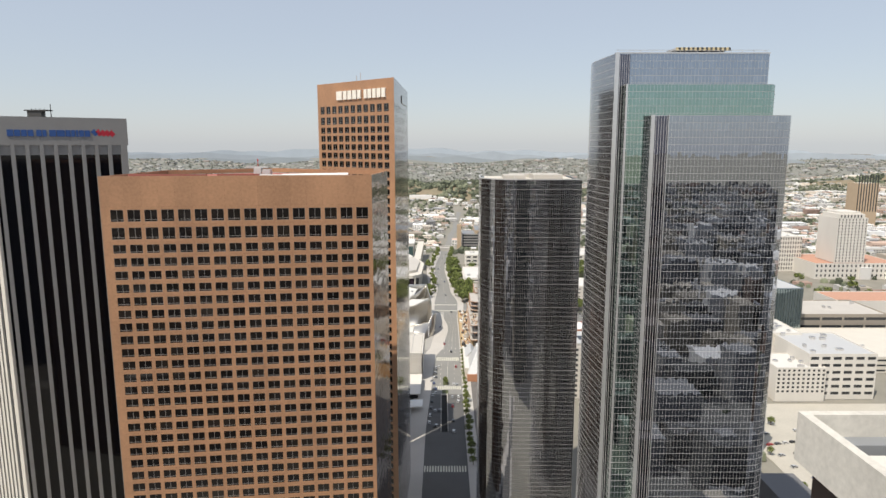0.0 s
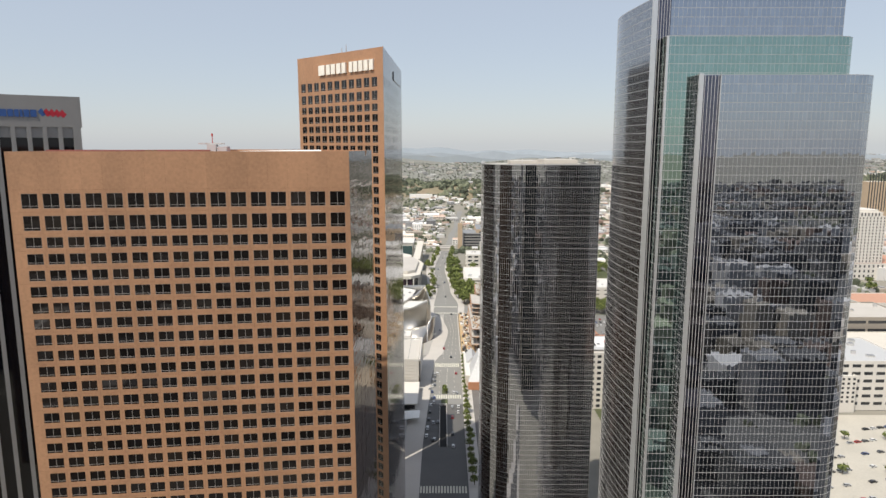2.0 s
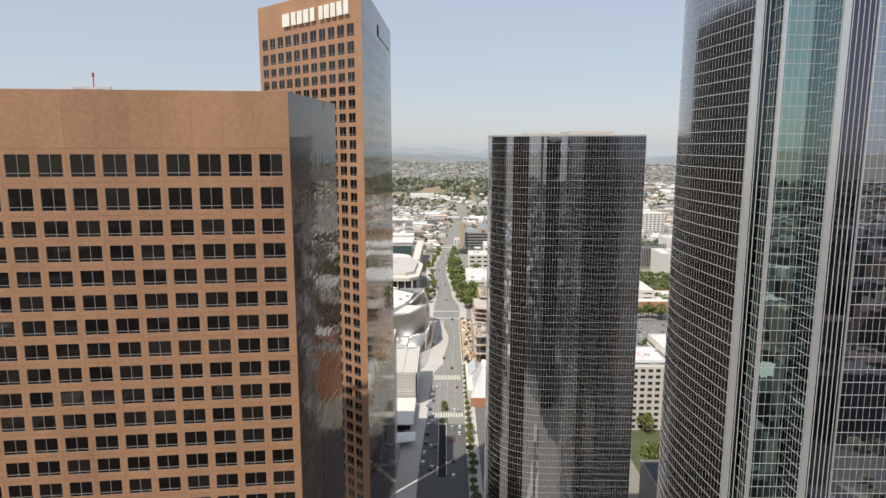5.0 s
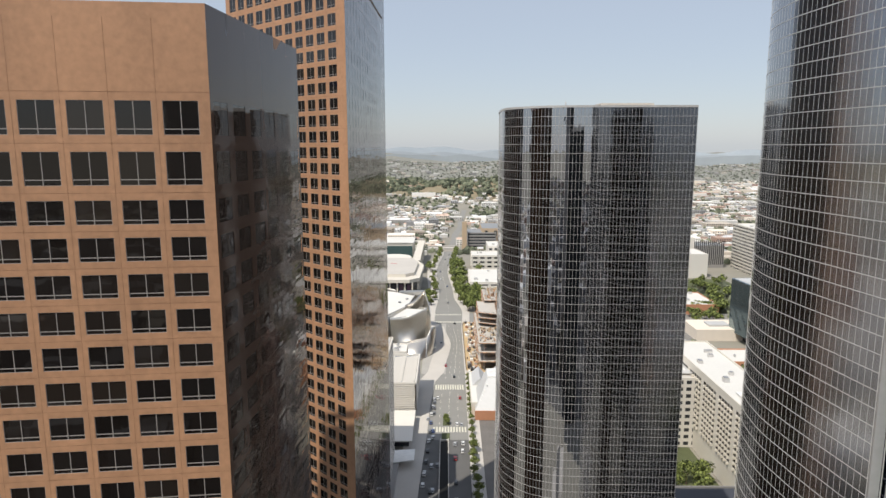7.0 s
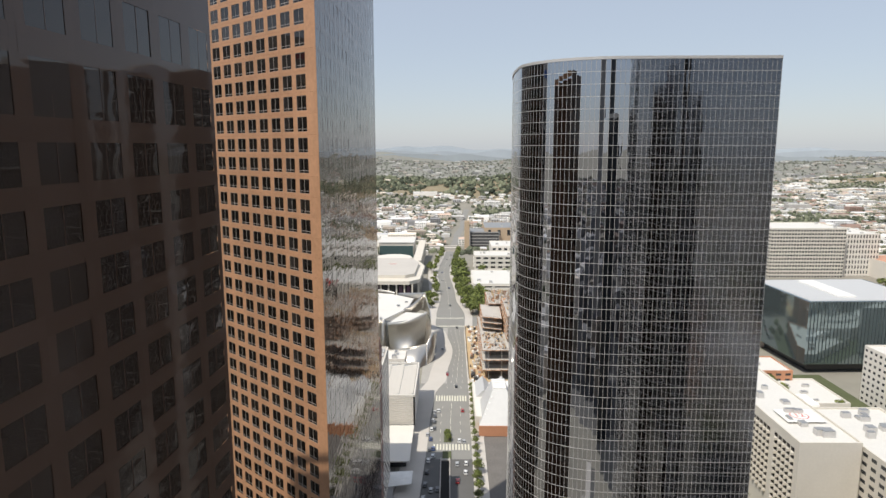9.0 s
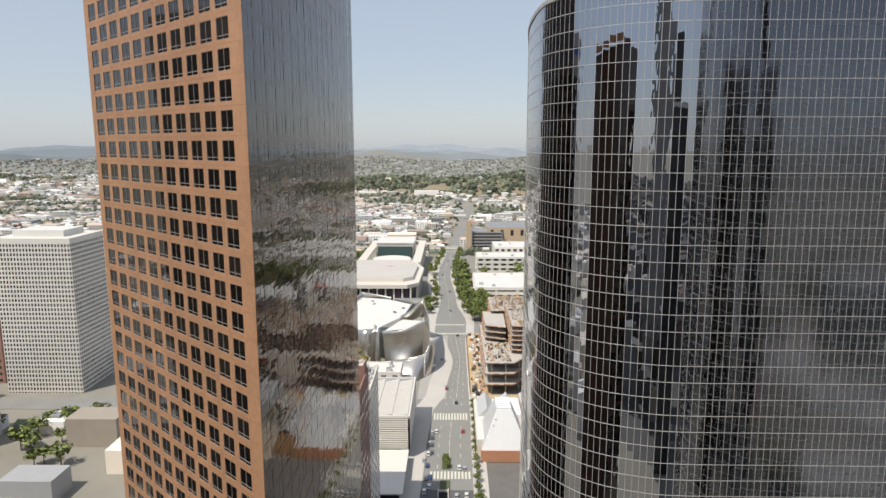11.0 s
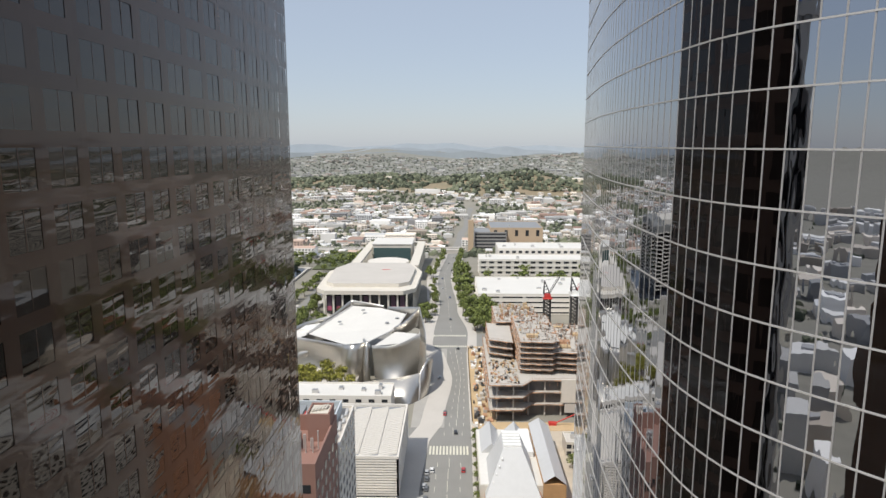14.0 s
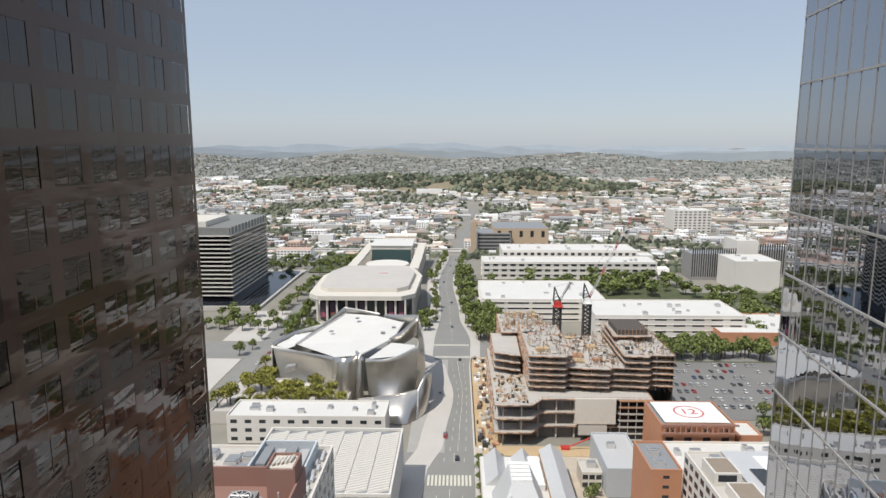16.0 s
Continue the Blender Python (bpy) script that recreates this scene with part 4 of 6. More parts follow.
def colburn():
    t = thing("zinc_roofed_music_school", "white music school with angled grey zinc roofs", "school")
    part("wall", MB().box(18, 492, 0, 52, 545, 9), [CREAM], t)
    part("flat_roof", MB().box(18.4, 492.4, 9, 51.6, 544.6, 9.3), [ROOFWHITE], t)
    py = MB()
    b, z0, z1 = [(20, 487), (43, 487), (43, 515), (20, 515)], 6.0, 22.0
    top = [(28, 499), (36, 499), (36, 514), (28, 514)]
    for i in range(4):
        j = (i + 1) % 4
        py.face([(*b[i], z0), (*b[j], z0), (*top[j], z1), (*top[i], z1)])
    py.face([(*p, z1) for p in top])
    part("pyramid_roof", py, [ZINC], t)
    part("brick_base", MB().box(20, 486.5, 0, 43.2, 515, 6), [BRICK], t)
    for i in range(5):
        part("louvre", MB().box(28.2, 500 + i * 3, 22, 35.8, 502.2 + i * 3, 22.9), [WHITEPAINT], t)
        part("west_louvre", MB().box(22 + i * 1.3, 489 + i * 1.6, 8 + i * 2.6, 22.4 + i * 1.3, 514, 8.7 + i * 2.6), [WHITEPAINT], t)
    for x in (19.5, 31.5):
        v = MB()
        v.face([(x, 520, 9.3), (x + 5, 520, 14), (x + 5, 544, 14), (x, 544, 9.3)])
        v.face([(x + 5, 520, 14), (x + 9, 520, 9.3), (x + 9, 544, 9.3), (x + 5, 544, 14)])
        v.face([(x, 520, 9.3), (x + 9, 520, 9.3), (x + 5, 520, 14)])
        part("zinc_vault", v, [ZINC], t)
    h = MB()
    h.face([(44, 489, 12), (48.5, 489, 15), (49, 546, 15), (44, 546, 12)])
    h.face([(48.5, 489, 15), (53.5, 489, 11), (54, 546, 11), (49, 546, 15)])
    part("hall_roof", h, [ZINC], t)
    part("hall", MB().box(44.2, 489.4, 0, 53.4, 545.6, 11), [mat("ochre_brick", (0.45, 0.26, 0.12), 0.85)], t)
    part("skylight_box", MB().box(37, 516, 9.3, 43, 540, 12), [WHITEPAINT], t)


def construction():
    t = thing("concrete_frame_building_site", "half-built concrete frame with orange edge boards", "building site")
    r0 = random.Random(17)
    shores = MB()

    def slab(poly, z, th=0.5):
        part("floor_slab", MB().prism(poly, z, z + th), [PALESLAB if z > 38 else SLAB], t)
        e = MB()
        for a, b in zip(poly, poly[1:] + poly[:1]):
            M, L_ = wall_frame(a, b)
            for i in range(max(1, int(L_ / 3))):
                w = L_ / max(1, int(L_ / 3))
                o = r0.uniform(0, 0.5)
                e.box(i * w + 0.1, 0.0, z + th - 0.42, i * w + w - 0.1, 0.12 + o, z + th - 0.02, 0, M)
                e.box(i * w, 0.0, z + th, i * w + 0.1, 0.1, z + th + 1.1, 0, M)
            e.box(0, 0.02, z + th + 1.0, L_, 0.08, z + th + 1.07, 0, M)
            # steel shores under the slab edge and a row further in
            for i in range(int(L_ / 2.2)):
                for inn in (-0.7, -4.0):
                    u = i * 2.2 + r0.uniform(0.2, 1.2)
                    shores.box(u, inn, z - 2.85, u + 0.13, inn + 0.13, z, r0.randrange(2), M)
        part("edge_board", e, [PLY], t)
    pod = [(26, 573), (44, 573), (50, 581), (104, 581), (104, 660), (26, 660)]
    for z in (6.5, 13.5, 20.5):
        slab(pod, z, 0.8)
    tow = [(44, 590), (62, 588), (64, 591), (84, 588), (86, 591), (104, 589), (106, 592), (117, 591), (117, 646), (44, 646)]
    tow_w = [(44, 590), (62, 588), (64, 591), (66, 590.7), (66, 646), (44, 646)]
    tow_e = [(92, 590.2), (104, 589), (106, 592), (117, 591), (117, 646), (92, 646)]
    for k in range(6):
        if k < 4:
            slab(tow, 24.0 + k * 3.2, 0.35)
        else:
            slab(tow_w, 24.0 + k * 3.2, 0.35)
            slab(tow_e, 24.0 + k * 3.2, 0.35)
    west = [(28, 618), (42, 612), (43, 650), (28, 655)]
    for k in range(3):
        slab(west, 24.0 + k * 4.2, 0.4)
    north = [(34, 648), (62, 648), (62, 690), (34, 690)]
    for k in range(4):
        slab(north, 24.0 + k * 3.6, 0.4)
    core2 = [(92, 612), (112, 612), (112, 640), (92, 640)]
    slab(core2, 43.6, 0.4)
    for x in range(30, 104, 9):
        for y in (576 if x < 46 else 583, 600, 625, 650):
            part("column", MB().box(x, y, 0, x + 0.8, y + 0.8, 20.5), [SLAB], t)
    for x in range(46, 117, 7):
        for y in (594, 618, 642):
            part("column", MB().box(x, y, 21, x + 0.6, y + 0.6, 35 if 66 < x < 91 else 40), [SLAB], t)
    # dark solid blocks between the slabs imitate the unlit depth of the floors
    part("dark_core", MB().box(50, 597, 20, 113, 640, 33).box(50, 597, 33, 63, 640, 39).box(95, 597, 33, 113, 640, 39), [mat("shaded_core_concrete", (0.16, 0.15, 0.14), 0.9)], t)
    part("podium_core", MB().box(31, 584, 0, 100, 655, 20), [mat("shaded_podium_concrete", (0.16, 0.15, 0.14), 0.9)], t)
    part("white_panel_wall", MB().box(66, 579.5, 9, 86, 580.6, 22), [CREAM], t)
    part("white_panel_low", MB().box(68, 579.9, 3, 82, 580.7, 9), [CONCRETE], t)
    for k in range(7):
        part("bay_slab", MB().box(87.6, 579.4, 0.2 + k * 3.4, 104.4, 581, 0.75 + k * 3.4), [PALESLAB if k < 5 else PLY], t)
    for k in range(5):
        part("bay_post", MB().box(88 + k * 4, 579.7, 0.2, 88.3 + k * 4, 580, 20.5), [SLAB], t)
    for k in range(6):
        part("glazed_bay", MB().box(88, 580.2, 1 + k * 3.4, 104, 580.8, 3.2 + k * 3.4), [DARKWIN if k < 2 else BLACKGLASS], t)
    part("shoring", shores, [BLACKSTEEL, PLY], t, kind="stuff")
    # bundles of standing bars, beams and stacked boards on the open decks
    r = random.Random(3)
    bars = MB()
    for i in range(620):
        zone = r.randrange(4)
        x, y, z = ((r.uniform(45, 65), r.uniform(591, 645), 40.35), (r.uniform(67, 91), r.uniform(592, 645), 33.95), (r.uniform(93, 116), r.uniform(592, 645), 40.35),
                   (r.uniform(35, 61), r.uniform(649, 689), 35.2))[zone]
        if i % 3:
            h = r.uniform(1.2, 4.2)
            for k in range(4):
                bars.box(x + k % 2 * 0.4, y + k // 2 * 0.4, z, x + k % 2 * 0.4 + 0.07, y + k // 2 * 0.4 + 0.07, z + h * r.uniform(0.8, 1), r.choice((0, 1, 1)))
        else:
            M = Matrix.Translation((x, y, z + r.uniform(0, 0.5))) @ Matrix.Rotation(r.uniform(0, 3.1), 4, 'Z')
            bars.box(-r.uniform(1, 3.5), -0.12, 0, r.uniform(1, 3.5), 0.12, 0.25, r.choice((0, 1, 2)), M)
    part("standing_steel", bars, [BLACKSTEEL, PLY, SLAB], t, kind="stuff")
    for i in range(46):
        x, y = 46 + (i % 11) * 6.7, 592 + (i // 11) * 13
        top = 33.9 if 65 < x < 92 else 40.3
        part("starter_column", MB().box(x, y, top, x + 0.6, y + 0.6, top + 1.5 + (i % 3) * 0.8), [SLAB], t)
    for i in range(12):
        x = 47 + r.uniform(0, 60)
        y = r.uniform(594, 640)
        top = 33.96 if 58 < x < 92 else 40.4
        part("formwork_table", MB().box(x, y, top, x + r.uniform(4, 9), y + r.uniform(3, 6), top + 0.6 + r.uniform(0, 1.2)), [(PLY, EARTH, SLAB)[i % 3]], t)
    part("upper_core_box", MB().box(94, 614, 40.4, 110, 636, 47), [mat("dark_mesh_box", (0.09, 0.075, 0.065), 0.9)], t)
    for i in range(9):
        part("core_rail", MB().box(93.8 + i * 2, 613.7, 40.4, 94.0 + i * 2, 613.9, 47.6), [PLY], t)
    part("boom_lift", MB().tube((61, 570, 1.2), (74, 568, 8.5), 0.35, 6).box(58, 569, 0, 62, 572, 1.6), [REDPAINT], t)
    c = MB()
    for i in range(150):
        x, y = r.uniform(45, 116), r.uniform(592, 645)
        s = r.uniform(0.4, 2.2)
        top = 33.96 if 64 < x < 92 else 40.4
        c.box(x, y, top, x + s, y + s * r.uniform(0.3, 1.5), top + r.uniform(0.15, 1.3), r.randrange(5))
    for i in range(200):
        x, y = r.uniform(27, 42), r.uniform(575, 612)
        s = r.uniform(0.4, 2.0)
        c.box(x, y, 21.3, x + s * 0.7, y + s * r.uniform(0.3, 1.1), 21.3 + r.uniform(0.2, 1.5), r.randrange(5))
    for i in range(150):
        x, y = r.uniform(35, 61), r.uniform(649, 689)
        s = r.uniform(0.4, 2.0)
        c.box(x, y, 35.3, x + s, y + s * r.uniform(0.3, 1.5), 35.3 + r.uniform(0.5, 3.5), r.randrange(4))
    part("deck_clutter", c, [PLY, SLAB, CONCRETE, EARTH, BLACKSTEEL], t, kind="stuff")
    ap = MB()
    ap.box(17, 565, 0.1, 30, 705, 0.4).box(30, 563, 0.1, 112, 573, 0.35)
    part("sand_apron", ap, [EARTH], t)
    f = MB()
    prev_ = None
    for i in range(40):
        y = 562 + i * 3.6
        x = edge(y, 2) + 0.6 + (0 if i > 2 else (2 - i) * 1.5)
        if prev_:
            M, L_ = wall_frame((x, y), prev_)
            f.box(0, -0.1, 0, L_, 0.1, 2.4, 0, M)
        prev_ = (x, y)
    part("site_fence", f, [WHITEWALL], t)
    cl = MB()
    for i in range(110):
        x, y, s = r.uniform(18, 26), r.uniform(566, 700), r.uniform(0.5, 2.6)
        cl.box(x, y, 0.4, x + s, y + s * 1.6, 0.4 + r.uniform(0.4, 2.2), r.randrange(4))
    part("site_clutter", cl, [WHITEPAINT, PLY, SLAB, BLACKSTEEL], t, kind="stuff")
    for i in range(6):
        part("mesh_screen", MB().box(116.8, 592 + i * 9, 3, 117.3, 600.5 + i * 9, 40), [BLACKSTEEL], t)


def crane(x, y, z0, zc, jib, cab, jib_mat):
    t = thing("tower_crane", "dark lattice tower crane with a red and white cab", "crane", "cranes over the building site")
    m = MB()
    w = 2.0
    for dx in (-w, w):
        for dy in (-w, w):
            m.tube((x + dx, y + dy, z0), (x + dx, y + dy, zc), 0.45, 4)
    k = 0
    z = z0
    while z < zc - 2:
        for (ax, ay), (bx, by) in (((-w, -w), (w, -w)), ((w, -w), (w, w)), ((w, w), (-w, w)), ((-w, w), (-w, -w))):
            m.tube((x + ax, y + ay, z), (x + bx, y + by, z + 2.4), 0.3, 3)
            m.tube((x + bx, y + by, z), (x + ax, y + ay, z + 2.4), 0.3, 3)
        z += 2.4
    part("mast", m, [BLACKSTEEL], t)
    part("cab", MB().box(x - 2, y - 2, zc, x + 2, y + 2, zc + 2.4).box(x - 3, y - 4, zc - 0.6, x + 3, y + 5, zc), [cab], t)
    part("counterweight", MB().box(x - 3.6, y - 1.2, zc + 0.2, x - 2.4, y + 1.2, zc + 2.2), [WHITEPAINT], t)
    ap = MB()
    for dy in (-1.2, 1.2):
        ap.tube((x - 2.4, y + dy, zc + 2), (x - 2, y, zc + 11), 0.38, 4).tube((x + 1.8, y + dy, zc + 2), (x - 2, y, zc + 11), 0.34, 4)
    for k in range(4):
        ap.tube((x - 2.3 + k * 0.1, y, zc + 2.5 + k * 2), (x + 1.4 - k * 0.8, y, zc + 3.4 + k * 2), 0.22, 4)
    part("apex", ap, [BLACKSTEEL], t)
    tip = Vector(jib)
    base = Vector((x + 1, y, zc + 1.5))
    n = 12
    for i in range(n):
        j = MB()
        a, b = base.lerp(tip, i / n), base.lerp(tip, (i + 1) / n)
        for o in ((0, -0.7, 0), (0, 0.7, 0), (-0.8, 0, 0.6)):
            j.tube(a + Vector(o), b + Vector(o), 0.14, 3)
        j.tube(a + Vector((0, -0.7, 0)), b + Vector((0, 0.7, 0)), 0.1, 3)
        j.tube(a + Vector((0, 0.7, 0)), b + Vector((-0.8, 0, 0.6)), 0.1, 3)
        part("jib_section", j, [jib_mat[i % len(jib_mat)]], t)
    part("jib_stay", MB().tube((x - 2, y, zc + 11), tuple(tip), 0.06, 3), [BLACKSTEEL], t)


def helipad(t, x, y, z, s):
    part("landing_pad", MB().box(x - s, y - s * 0.8, z, x + s, y + s * 0.8, z + 0.15), [WHITEPAINT], t)
    for r0, r1 in ((s * 0.42, s * 0.47),):
        ring = MB()
        for k in range(32):
            a, b = 2 * math.pi * k / 32, 2 * math.pi * (k + 1) / 32
            ring.quad((x + r0 * math.cos(a), y + r0 * math.sin(a), z + 0.17), (x + r1 * math.cos(a), y + r1 * math.sin(a), z + 0.17),
                      (x + r1 * math.cos(b), y + r1 * math.sin(b), z + 0.17), (x + r0 * math.cos(b), y + r0 * math.sin(b), z + 0.17))
        part("pad_ring", ring, [REDPAINT], t)
    cu = bpy.data.curves.new("pad_number", 'FONT')
    cu.body = "12"
    cu.size = s * 0.55
    cu.align_x, cu.align_y = 'CENTER', 'CENTER'
    cu.extrude = 0.01
    cu.materials.append(REDPAINT)
    ob = new("pad_number", cu)
    ob.parent = t
    ob.location = (x, y, z + 0.19)


broad()
disney()
concert_pavilion()
colonnade_theatre()
water_building()
colburn()
construction()
crane(67.5, 652, 21.3, 51, (75, 650, 65), REDPAINT, (BLACKSTEEL,))
crane(85, 652, 21.3, 53, (116, 660, 112), WHITEPAINT, (REDPAINT, WHITEPAINT, WHITEPAINT))

block("white_office_wing", "low white office wing with square dark windows", "office wing", -105, 574, -27, 594, 0, 14.5, WHITEWALL, faces="s", floors=3, bays=11, wf=0.45, units=9)
block("garden_podium", "raised planted garden podium beside the hall", "podium", -122, 596, -52, 645, 0, 7, CONCRETE, CONCRETE, units=0)
e = block("white_apartment_tower", "white apartment tower with dark bay windows", "apartment tower", -64, 408, -24.5, 436, 0, 67.5, WHITEWALL, CONCRETE, "se", 18, 9, 0.5, 0.5, units=14)
pit = MB()
for q_ in ((-42, 416, -28, 416.5), (-42, 433.5, -28, 434), (-42, 416.5, -41.5, 433.5), (-28.5, 416.5, -28, 433.5)):
    pit.box(q_[0], q_[1], 66.65, q_[2], q_[3], 69.8)
part("plant_screen", pit, [mat("pale_blue_grey_panel", (0.50, 0.54, 0.57), 0.7, var=0.08)], e)
part("screened_floor", MB().box(-41.5, 416.5, 66.65, -28.5, 433.5, 66.9), [GREYROOF], e)
for i in range(4):
    part("chiller", MB().box(-40.6 + i * 3.0, 422, 66.9, -38.3 + i * 3.0, 431, 69.6 - i % 2 * 0.6), [MULLION if i % 2 else GREYROOF], e)
part("red_pipe", MB().tube((-38, 418, 68), (-37, 424, 70.5), 0.25, 6), [REDPAINT], e)
rd = random.Random(9)
for i in range(26):
    x, y, l = rd.uniform(-62, -45), rd.uniform(412, 433), rd.uniform(1.2, 3.6)
    z, q_ = 67.0 + rd.uniform(0.2, 0.9), rd.uniform(0, 3)
    part("silver_duct", MB().tube((x, y, z), (x + l * math.cos(q_), y + l * math.sin(q_), z + rd.uniform(-0.2, 0.6)), rd.uniform(0.25, 0.6), 8), [(MULLION, ZINC, STEEL)[i % 3]], e)
for i in range(9):
    x, y = rd.uniform(-27.3, -25.8), 411 + i * 2.5
    part("silver_duct", MB().tube((x, y, 67), (x, y + 2.0, 67.4), 0.5, 8), [(MULLION, ZINC)[i % 2]], e)
# roof floor takes the wall brown, to show the sunken pit as shaded
b = block("brown_apartment_tower", "brown stucco apartment tower with a sunken plant roof", "apartment tower", -51.2, 378, -24.2, 405, 0, 78, BROWNWALL, BROWNWALL, "se", 18, 6, 0.5, 0.5, parapet=4.5, units=0)
lh = part("lift_house", MB().box(-30.4, 398, 73.6, -24.6, 404, 81), [BROWNWALL], b)
part("lift_roof", MB().box(-30.0, 398.4, 81, -25.0, 403.6, 81.2), [CREAM], lh)
part("lift_parapet", MB().box(-30.4, 398, 81, -30.0, 404, 81.7).box(-25.0, 398, 81, -24.6, 404, 81.7).box(-30.0, 403.6, 81, -25.0, 404, 81.7), [BROWNWALL], lh)
for i in range(5):
    part("roof_bundle", MB().tube((-29.4 + i * 0.8, 399 + i * 0.3, 81.5), (-28.6 + i * 0.7, 401.5 + i * 0.3, 81.7), 0.28, 6), [CREAM], lh)
cool = part("cooling_unit", MB().box(-37.5, 392, 73.7, -32.0, 398, 76.4), [GREYSTONE], b)
part("fan_ring", MB().tube((-34.8, 395, 76.4), (-34.8, 395, 77.0), 2.2, 20), [MULLION], cool)
part("fan_well", MB().tube((-34.8, 395, 77.0), (-34.8, 395, 77.04), 1.9, 20), [BLACKSTEEL], cool)
for i in range(4):
    an = i * math.pi / 4
    part("fan_blade", MB().tube((-34.8 - 1.8 * math.cos(an), 395 - 1.8 * math.sin(an), 77.1), (-34.8 + 1.8 * math.cos(an), 395 + 1.8 * math.sin(an), 77.1), 0.16, 4), [MULLION], cool)
for i in range(6):
    part("vent_pipe", MB().tube((-31.4 + i * 0.9, 392 + i % 2 * 2, 73.6), (-31.4 + i * 0.9, 392 + i % 2 * 2, 76.5 + i % 3), 0.18, 6), [MULLION], b)
block("county_courthouse", "white county courthouse with strip windows", "courthouse", 28, 800, 131, 875, -1, 18.5, WHITEWALL, faces="sw", floors=4, bays=5, wf=0.86, hf=0.28, units=10, sill=True)
block("courthouse_wing", "white courthouse wing with strip windows", "courthouse", 112, 750, 224, 799.8, -1, 18.5, WHITEWALL, faces="s", floors=4, bays=8, wf=0.62, hf=0.26, units=10, sill=True)
block("county_hall", "long white county hall with rows of windows", "county hall", 36, 972, 226, 1010, -6, 18.5, WHITEWALL, faces="sw", floors=4, bays=20, wf=0.6, hf=0.42, units=8, sill=True)
block("county_hall_upper", "white upper floors of the county hall", "county hall", 60, 1012, 215, 1060, -8, 25, WHITEWALL, faces="s", floors=4, bays=20, units=8, sill=True)
block("cathedral_hall", "tan stone cathedral with angled walls", "cathedral", 62, 1215, 142, 1300, -14, 24, TAN, GREYROOF, "s", 2, 5, 0.3, 0.5, units=1)
block("cathedral_forecourt", "grey louvred wing of the cathedral", "cathedral", 38, 1206, 86, 1260, -14, 18, GREYSTONE, GREYROOF, "s", 6, 1, 0.96, 0.5, units=0)
block("cathedral_tower", "tan stone campanile slab", "bell tower", 28, 1200, 36, 1212, -14, 36, TAN, TAN, units=0)
block("grey_records_tower", "grey louvred records office slab", "office block", 262, 970, 310, 1000, -10, 28, GREYSTONE, GREYROOF, "s", 1, 20, 0.5, 0.85, units=3)
block("blank_white_block", "blank white office block", "office block", 286, 915, 330, 960, -10, 30, WHITEWALL, units=3)
block("white_records_core", "white core of the records office", "office block", 312, 975, 335, 1010, -10, 42, WHITEWALL, units=2)
block("grey_slab_office", "dark grey louvred office slab", "office block", 338, 985, 380, 1015, -10, 30, GREYSTONE, GREYROOF, "s", 1, 16, 0.5, 0.85, units=2)
block("white_medical_block", "white office block with strip windows", "office block", 402, 1450, 470, 1500, -14, 27, WHITEWALL, faces="s", floors=8, bays=8, units=4)
block("grey_school_hall", "pale grey wedge-shaped school hall", "school", 70, 528, 86.5, 562, 0, 13, mat("pale_grey_panel", (0.45, 0.47, 0.49), 0.7, var=0.06), ZINC, units=1)
block("glazed_school_annex", "pale school annex with a glazed corner", "school", 61, 534, 69.6, 546, 0, 8, CREAM, CONCRETE, "se", 2, 3, 0.8, 0.6, units=1)
tagged(part("sandy_yard", MB().box(54.4, 486, -0.3, 71, 563, 0.1), [mat("sandy_yard_ground", (0.47, 0.41, 0.33), 0.95, var=0.2, scale=0.2, fine=1.5)]), "sandy trodden yard beside the music school", "yard", kind="structure")
t_ = block("brick_apartment_tower", "orange brick apartment tower with small windows", "apartment tower", 75, 488, 86, 510, 0, 34, BRICK, GREYROOF, "s", 9, 1, 0.2, 0.3, units=3)
w_ = block("white_condominium", "white condominium block with stepped balconies", "apartment block", 87, 452, 150, 490, 0, 40, WHITEWALL, CONCRETE, "sw", 10, 14, 0.6, 0.5, units=5)
part("pad_deck", MB().box(99, 458, 40.0, 140, 489, 40.6), [ZINC], w_)
helipad(w_, 122, 474, 40.6, 14)
for x, y, z in ((88.5, 468, 43.5), (90.5, 454, 42.5)):
    pent = part("roof_terrace_room", MB().box(x, y, 39.2, x + 8.5, y + 10.5, z), [WHITEWALL], w_)
    part("terrace_roof", MB().box(x + 0.7, y + 0.7, z, x + 7.8, y + 9.8, z + 0.1), [mat("brown_gravel_roof", (0.27, 0.22, 0.17), 0.95, var=0.15)], pent)
    part("terrace_opening", MB().box(x + 1.2, y - 0.05, z - 2.8, x + 7.0, y + 0.1, z - 0.6), [DARKWIN], pent)
part("skylight_grid", MB().box(103, 466, 40.6, 108, 476, 41.0), [DARKWIN], w_)
b_ = block("brick_school_tower", "orange brick school tower with a rooftop pad", "school", 96, 543, 128, 568, 0, 26, BRICK, GREYROOF, "s", 6, 4, 0.4, 0.4, units=0)
helipad(b_, 112, 555, 26.2, 14)
for i in range(14):
    part("pad_frame_post", MB().box(97 + i * 2.3, 541.5, 22, 97.4 + i * 2.3, 542, 26.2), [BRICK], b_)
for i in range(13):
    part("pad_frame_brace", MB().tube((97.2 + i * 2.3, 541.7, 22.3), (99.5 + i * 2.3, 541.7, 25.8), 0.14, 4), [BROWNWALL], b_)
part("pad_frame_beam", MB().box(96, 541.3, 25.6, 129, 542.2, 26.2).box(96, 541.3, 22, 129, 542.2, 22.5), [BROWNWALL], b_)
block("white_school_roofs", "low white school roofs with equipment", "school", 90, 512, 150, 541, 0, 19, WHITEWALL, ROOFWHITE, "s", 4, 12, units=12)
